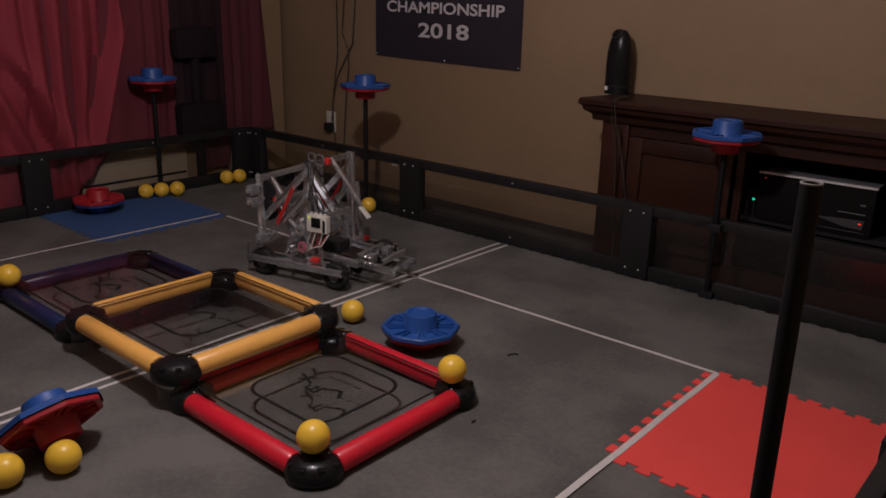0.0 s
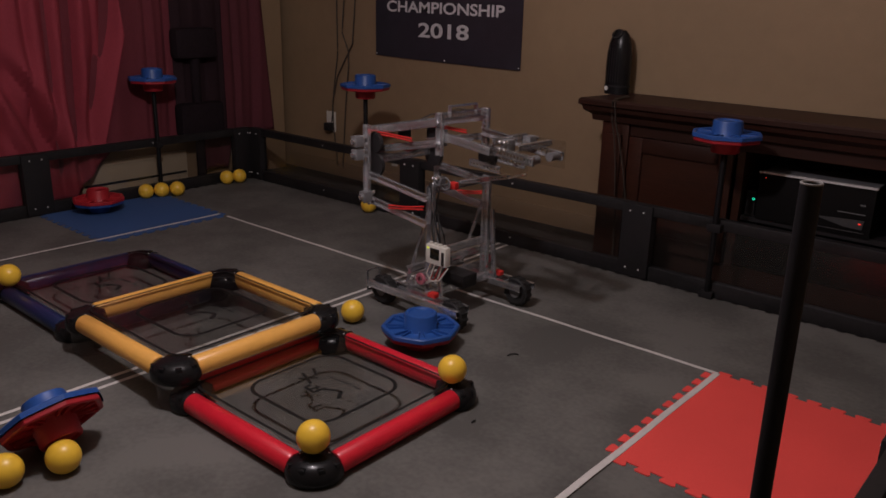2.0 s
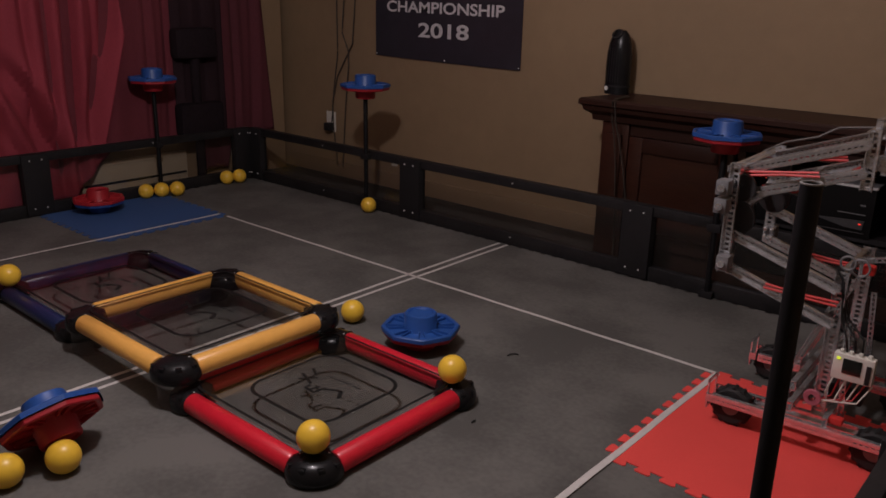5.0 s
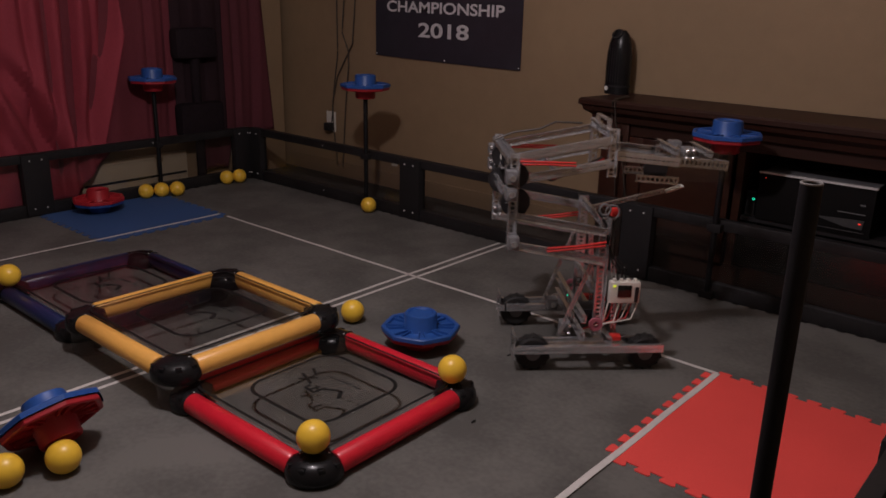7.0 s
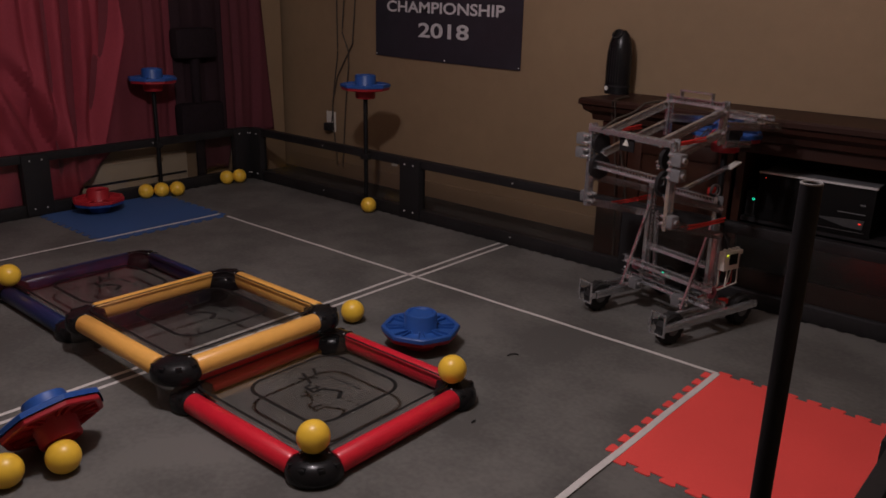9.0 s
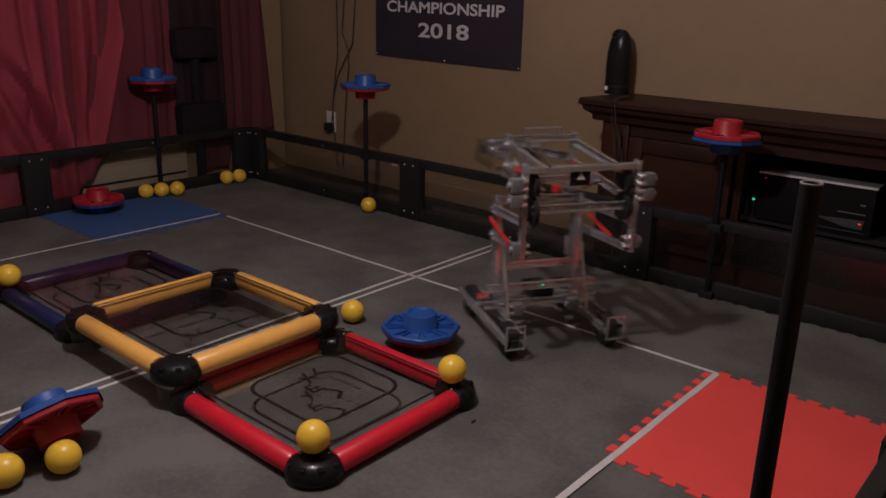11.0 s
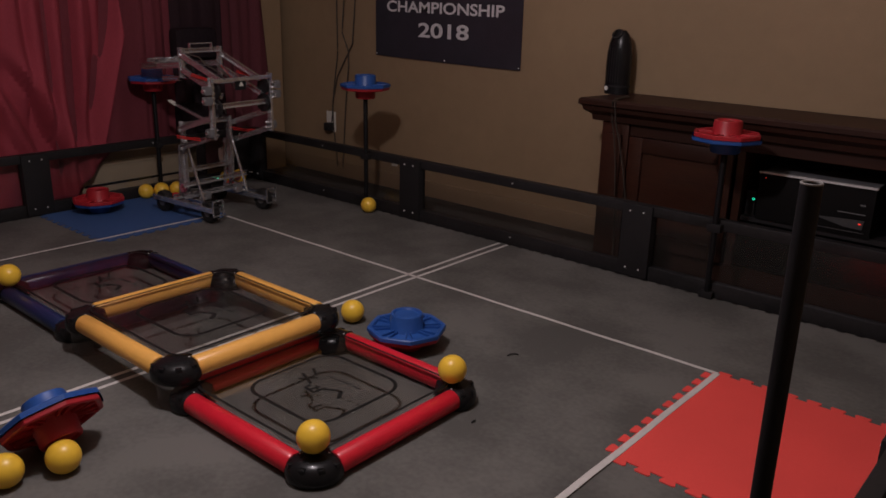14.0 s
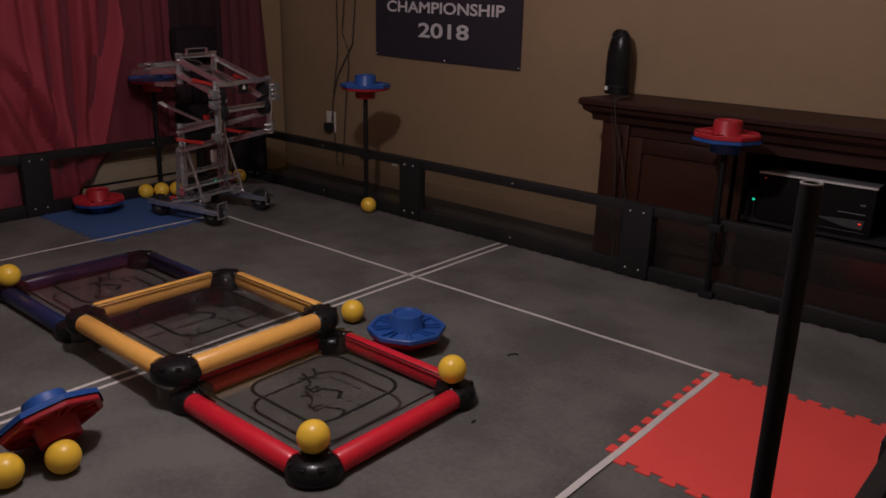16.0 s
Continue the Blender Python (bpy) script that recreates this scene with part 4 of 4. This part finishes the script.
    part("arm_bar", channel((0.14, 0, 0), (0.14, 0.235, 0), 0.018, 0.010), "alu", ROBOT["upper"][0][0])
    up = ROBOT["upper"][3][0]
    part("cable", tube_path(bm_new(), [(-0.02, -0.01, 0.018), (0.04, -0.012, 0.030), (0.12, -0.012, 0.026), (0.17, -0.012, 0.038), (0.25, -0.01, 0.020)], 0.0032, 6), "wire", up, "thin black cable")
    for k in range(3):
        part("cable", tube_path(bm_new(), [(0.05, 0.02 + 0.012 * k, 0.012), (0.12, 0.02 + 0.014 * k, -0.018 - 0.006 * k), (0.20, 0.02 + 0.01 * k, -0.006), (0.27, 0.02 + 0.012 * k, 0.014)], 0.0026, 5), "wire" if k else "wire_red", ROBOT["upper"][0][0], "thin loose cable")
    # claw
    c = part("claw", channel((0.0, -0.118, 0.082), (0.0, 0.118, 0.082), 0.022, 0.013), "alu", r, "", pose(0.3, 0, 0.6))
    ROBOT["claw"] = c
    for y, s in ((-0.105, 1), (0.105, -1)):
        part("claw_post", channel((0.004, y, -0.040), (0.004, y, 0.096), 0.026, s * 0.012, up=(1, 0, 0)), "alu", c)
        part("claw_arm", channel((0.0, y * 0.92, 0.020), (0.200, y * 0.92, 0.000), 0.026, s * 0.012, solid=True), "alu", c)
        part("claw_arm", channel((0.185, y * 0.72, 0.002), (0.350, y * 0.72, -0.012), 0.028, s * 0.012), "alu", c)
        part("claw_plate", box(bm_new(), 0.262, y * 0.88, -0.012, 0.165, 0.003, 0.085, bevel=0.001), "clear", c, "clear plastic side plate")
        rod_bm = rod(bm_new(), (0.33, y * 0.70, -0.012), (0.33, y * 0.28, -0.012), 0.014, 14)
        part("roller", rod_bm, "grey_plastic", c)
        motor(c, 0.235, y * 0.55, 0.020, s)
        part("claw_jaw", channel((0.09, y * 0.60, -0.052), (0.215, y * 0.60, -0.060), 0.022, s * 0.012), "alu", c)
    part("claw_bar", channel((0.200, -0.085, 0.028), (0.200, 0.085, 0.028), 0.020, 0.012), "alu", c)
    part("claw_bar", channel((0.30, -0.080, 0.022), (0.30, 0.080, 0.022), 0.018, 0.012), "alu", c)
    arch = bm_new()
    for y in (-0.062, 0.062):
        box(arch, 0.0, y, 0.095, 0.014, 0.004, 0.034)
    box(arch, 0.0, 0, 0.112, 0.014, 0.128, 0.005)
    part("claw_bracket", arch, "alu", c)
    part("claw_gear", rod(bm_new(), (0.15, -0.05, -0.03), (0.15, -0.038, -0.03), 0.035, 24), "black", c, "black plastic gear")


def debris():
    single("zip_tie", tube_path(bm_new(), [(0.70, 0.865, -0.001), (0.705, 0.875, 0.003), (0.715, 0.884, 0.004), (0.72, 0.893, 0.0)], 0.0022, 6), "ink", "small black scrap lying on the mat", "scrap", group="scraps")
    single("zip_tie", tube_path(bm_new(), [(0.868, 0.500, -0.001), (0.874, 0.492, 0.003), (0.872, 0.482, 0.0)], 0.0022, 6), "ink", "small black scrap lying on the mat", "scrap", group="scraps")


CAPS = {}


def build():
    room()
    field_floor()
    perimeter()
    platform(0.523, 0.301, -0.003, "tube_red", "red tube platform with a clear marked sheet on the mat")
    platform(0.005, 0.280, 0.070, "tube_yellow", "yellow tube platform raised on clear skirts between the others")
    platform(-0.593, 0.300, -0.003, "tube_blue", "dark blue tube platform with a clear marked sheet on the mat")
    curtains()
    heater()
    dark_stand()
    banner()
    outlet(pose(-1.615, YW, 0.305), "white wall outlet with a black plug", True)
    outlet(pose(-1.093, YW, 0.14), "small white cable plate low on the wall", small=True)
    outlet(pose(XW, 1.80, 0.150, 0, 0, 90), "white wall outlet beside the curtain")
    wires()
    console()
    tower_purifier()
    cabinet_cables()
    post(0.927, 1.774, 0.575, "black pipe post clamped to the field fence before the cabinet")
    post(-0.860, 1.774, 0.590, "black pipe post clamped to the field fence before the beige wall")
    post(-1.814, 1.207, 0.580, "black pipe post clamped to the field fence before the curtain")
    post(1.754, -0.118, 0.8615, "tall empty black pipe post near the red tile")
    CAPS["post"] = cap(pose(0.927, 1.774, 0.589), "blue and red plastic cap resting on a post by the cabinet")
    cap(pose(-0.860, 1.774, 0.602), "blue and red plastic cap on a post by the wall")
    cap(pose(-1.814, 1.207, 0.592), "blue and red plastic cap resting on a post by the curtain")
    CAPS["floor"] = cap(pose(0.458, 0.742, 0.0525), "blue and red plastic cap lying on the mat, blue side up")
    cap(pose(-1.700, 0.810, 0.0555), "red and blue plastic cap lying red side up", False)
    cap(pose(0.264, -0.286, 0.089) @ Matrix.Rotation(radians(45), 4, Vector((0, -1, 0))) , "blue and red plastic cap tilted up on two yellow balls")
    for x, y in ((0.171, 0.725), (-0.795, 1.728), (-1.790, 1.105), (-1.765, 1.178), (-1.735, 1.250), (-1.785, 1.590), (-1.770, 1.662)):
        ball(x, y, 0.0355, "glossy yellow plastic ball lying on the mat")
    for x, y in ((0.343, -0.304), (0.307, -0.413)):
        ball(x, y, 0.0355, "glossy yellow plastic ball under the tilted cap")
    ball(0.757, 0.065, 0.0943, "glossy yellow plastic ball resting on the red platform's corner")
    ball(0.763, 0.532, 0.0943, "glossy yellow plastic ball resting on the red platform's corner")
    ball(-0.785, 0.038, 0.0960, "glossy yellow plastic ball resting on the blue platform's tube")
    debris()
    robot()


build()


def motions():
    r = ROBOT["body"]
    times = [round(0.1 * k, 2) for k in range(161)]
    rows, low, elb, upp, clw = [], [], [], [], []
    for t in times:
        x, y, yaw, th, ph = state(t)
        rows.append((t, pose(x, y, 0.0, 0, 0, yaw)))
        ex, ez = elbow_at(th)
        low.append((t, th))
        elb.append((t, pose(ex, 0, ez)))
        upp.append((t, ex, ez, ph))
        clw.append((t, pose(ex + UP * math.cos(radians(ph)), 0, ez + 0.085 + UP * math.sin(radians(ph)))))
    walk(r, rows)
    for a, y, dz in ROBOT["lower"]:
        walk(a, [(t, pose(PIV_X, y, PIV_Z + dz, 0, th, 0)) for t, th in low])
    walk(ROBOT["elbow"], elb)
    for a, y, dz in ROBOT["upper"]:
        walk(a, [(t, pose(ex, y, ez + dz, 0, -ph, 0)) for t, ex, ez, ph in upp])
    walk(ROBOT["claw"], clw)
    walk(ROBOT["stick"], [(t, pose(0.030, 0.0, 0.440, 0, -(14 + 1.45 * min(th, 0.0)), 0)) for t, th in low])
    # wheels roll with the robot
    fine = [round(k / 15, 4) for k in range(241)]
    for w, wx, wy in ROBOT["wheels"]:
        ang, last, keys = 0.0, None, []
        for t in fine:
            x, y, yaw, _, _ = state(t)
            if last is not None:
                c, s = math.cos(radians(yaw)), math.sin(radians(yaw))
                ahead = (x - last[0]) * c + (y - last[1]) * s - radians(yaw - last[2]) * wy
                ang += math.degrees(ahead / 0.0505)
            last = (x, y, yaw)
            keys.append((t, pose(wx, wy, 0.0505, 0, ang, 0)))
        walk(w, keys)
    # the post's cap is lifted, turned over and set back; the mat's cap is nudged
    px, py, pz = 0.927, 1.774, 0.589
    walk(CAPS["post"], [(0.0, pose(px, py, pz)), (8.9, pose(px, py, pz)), (9.05, pose(px, py, pz + 0.02)), (9.2, pose(px + 0.01, py - 0.01, pz + 0.10)), (9.5, pose(px + 0.01, py - 0.02, pz + 0.17)),
                        (9.6, pose(px, py - 0.02, pz + 0.17, 60)), (9.75, pose(px, py - 0.02, pz + 0.17, 120)), (9.9, pose(px, py - 0.01, pz + 0.15, 180)),
                        (10.2, pose(px, py, pz + 0.02, 180)), (10.3, pose(px, py, pz, 180)), (16.0, pose(px, py, pz, 180))])
    walk(CAPS["floor"], [(0.0, pose(0.458, 0.742, 0.0525)), (11.0, pose(0.458, 0.742, 0.0525)), (11.3, pose(0.436, 0.722, 0.0525)), (11.6, pose(0.430, 0.709, 0.0525, 0, 0, 4)), (16.0, pose(0.430, 0.709, 0.0525, 0, 0, 4))])


motions()
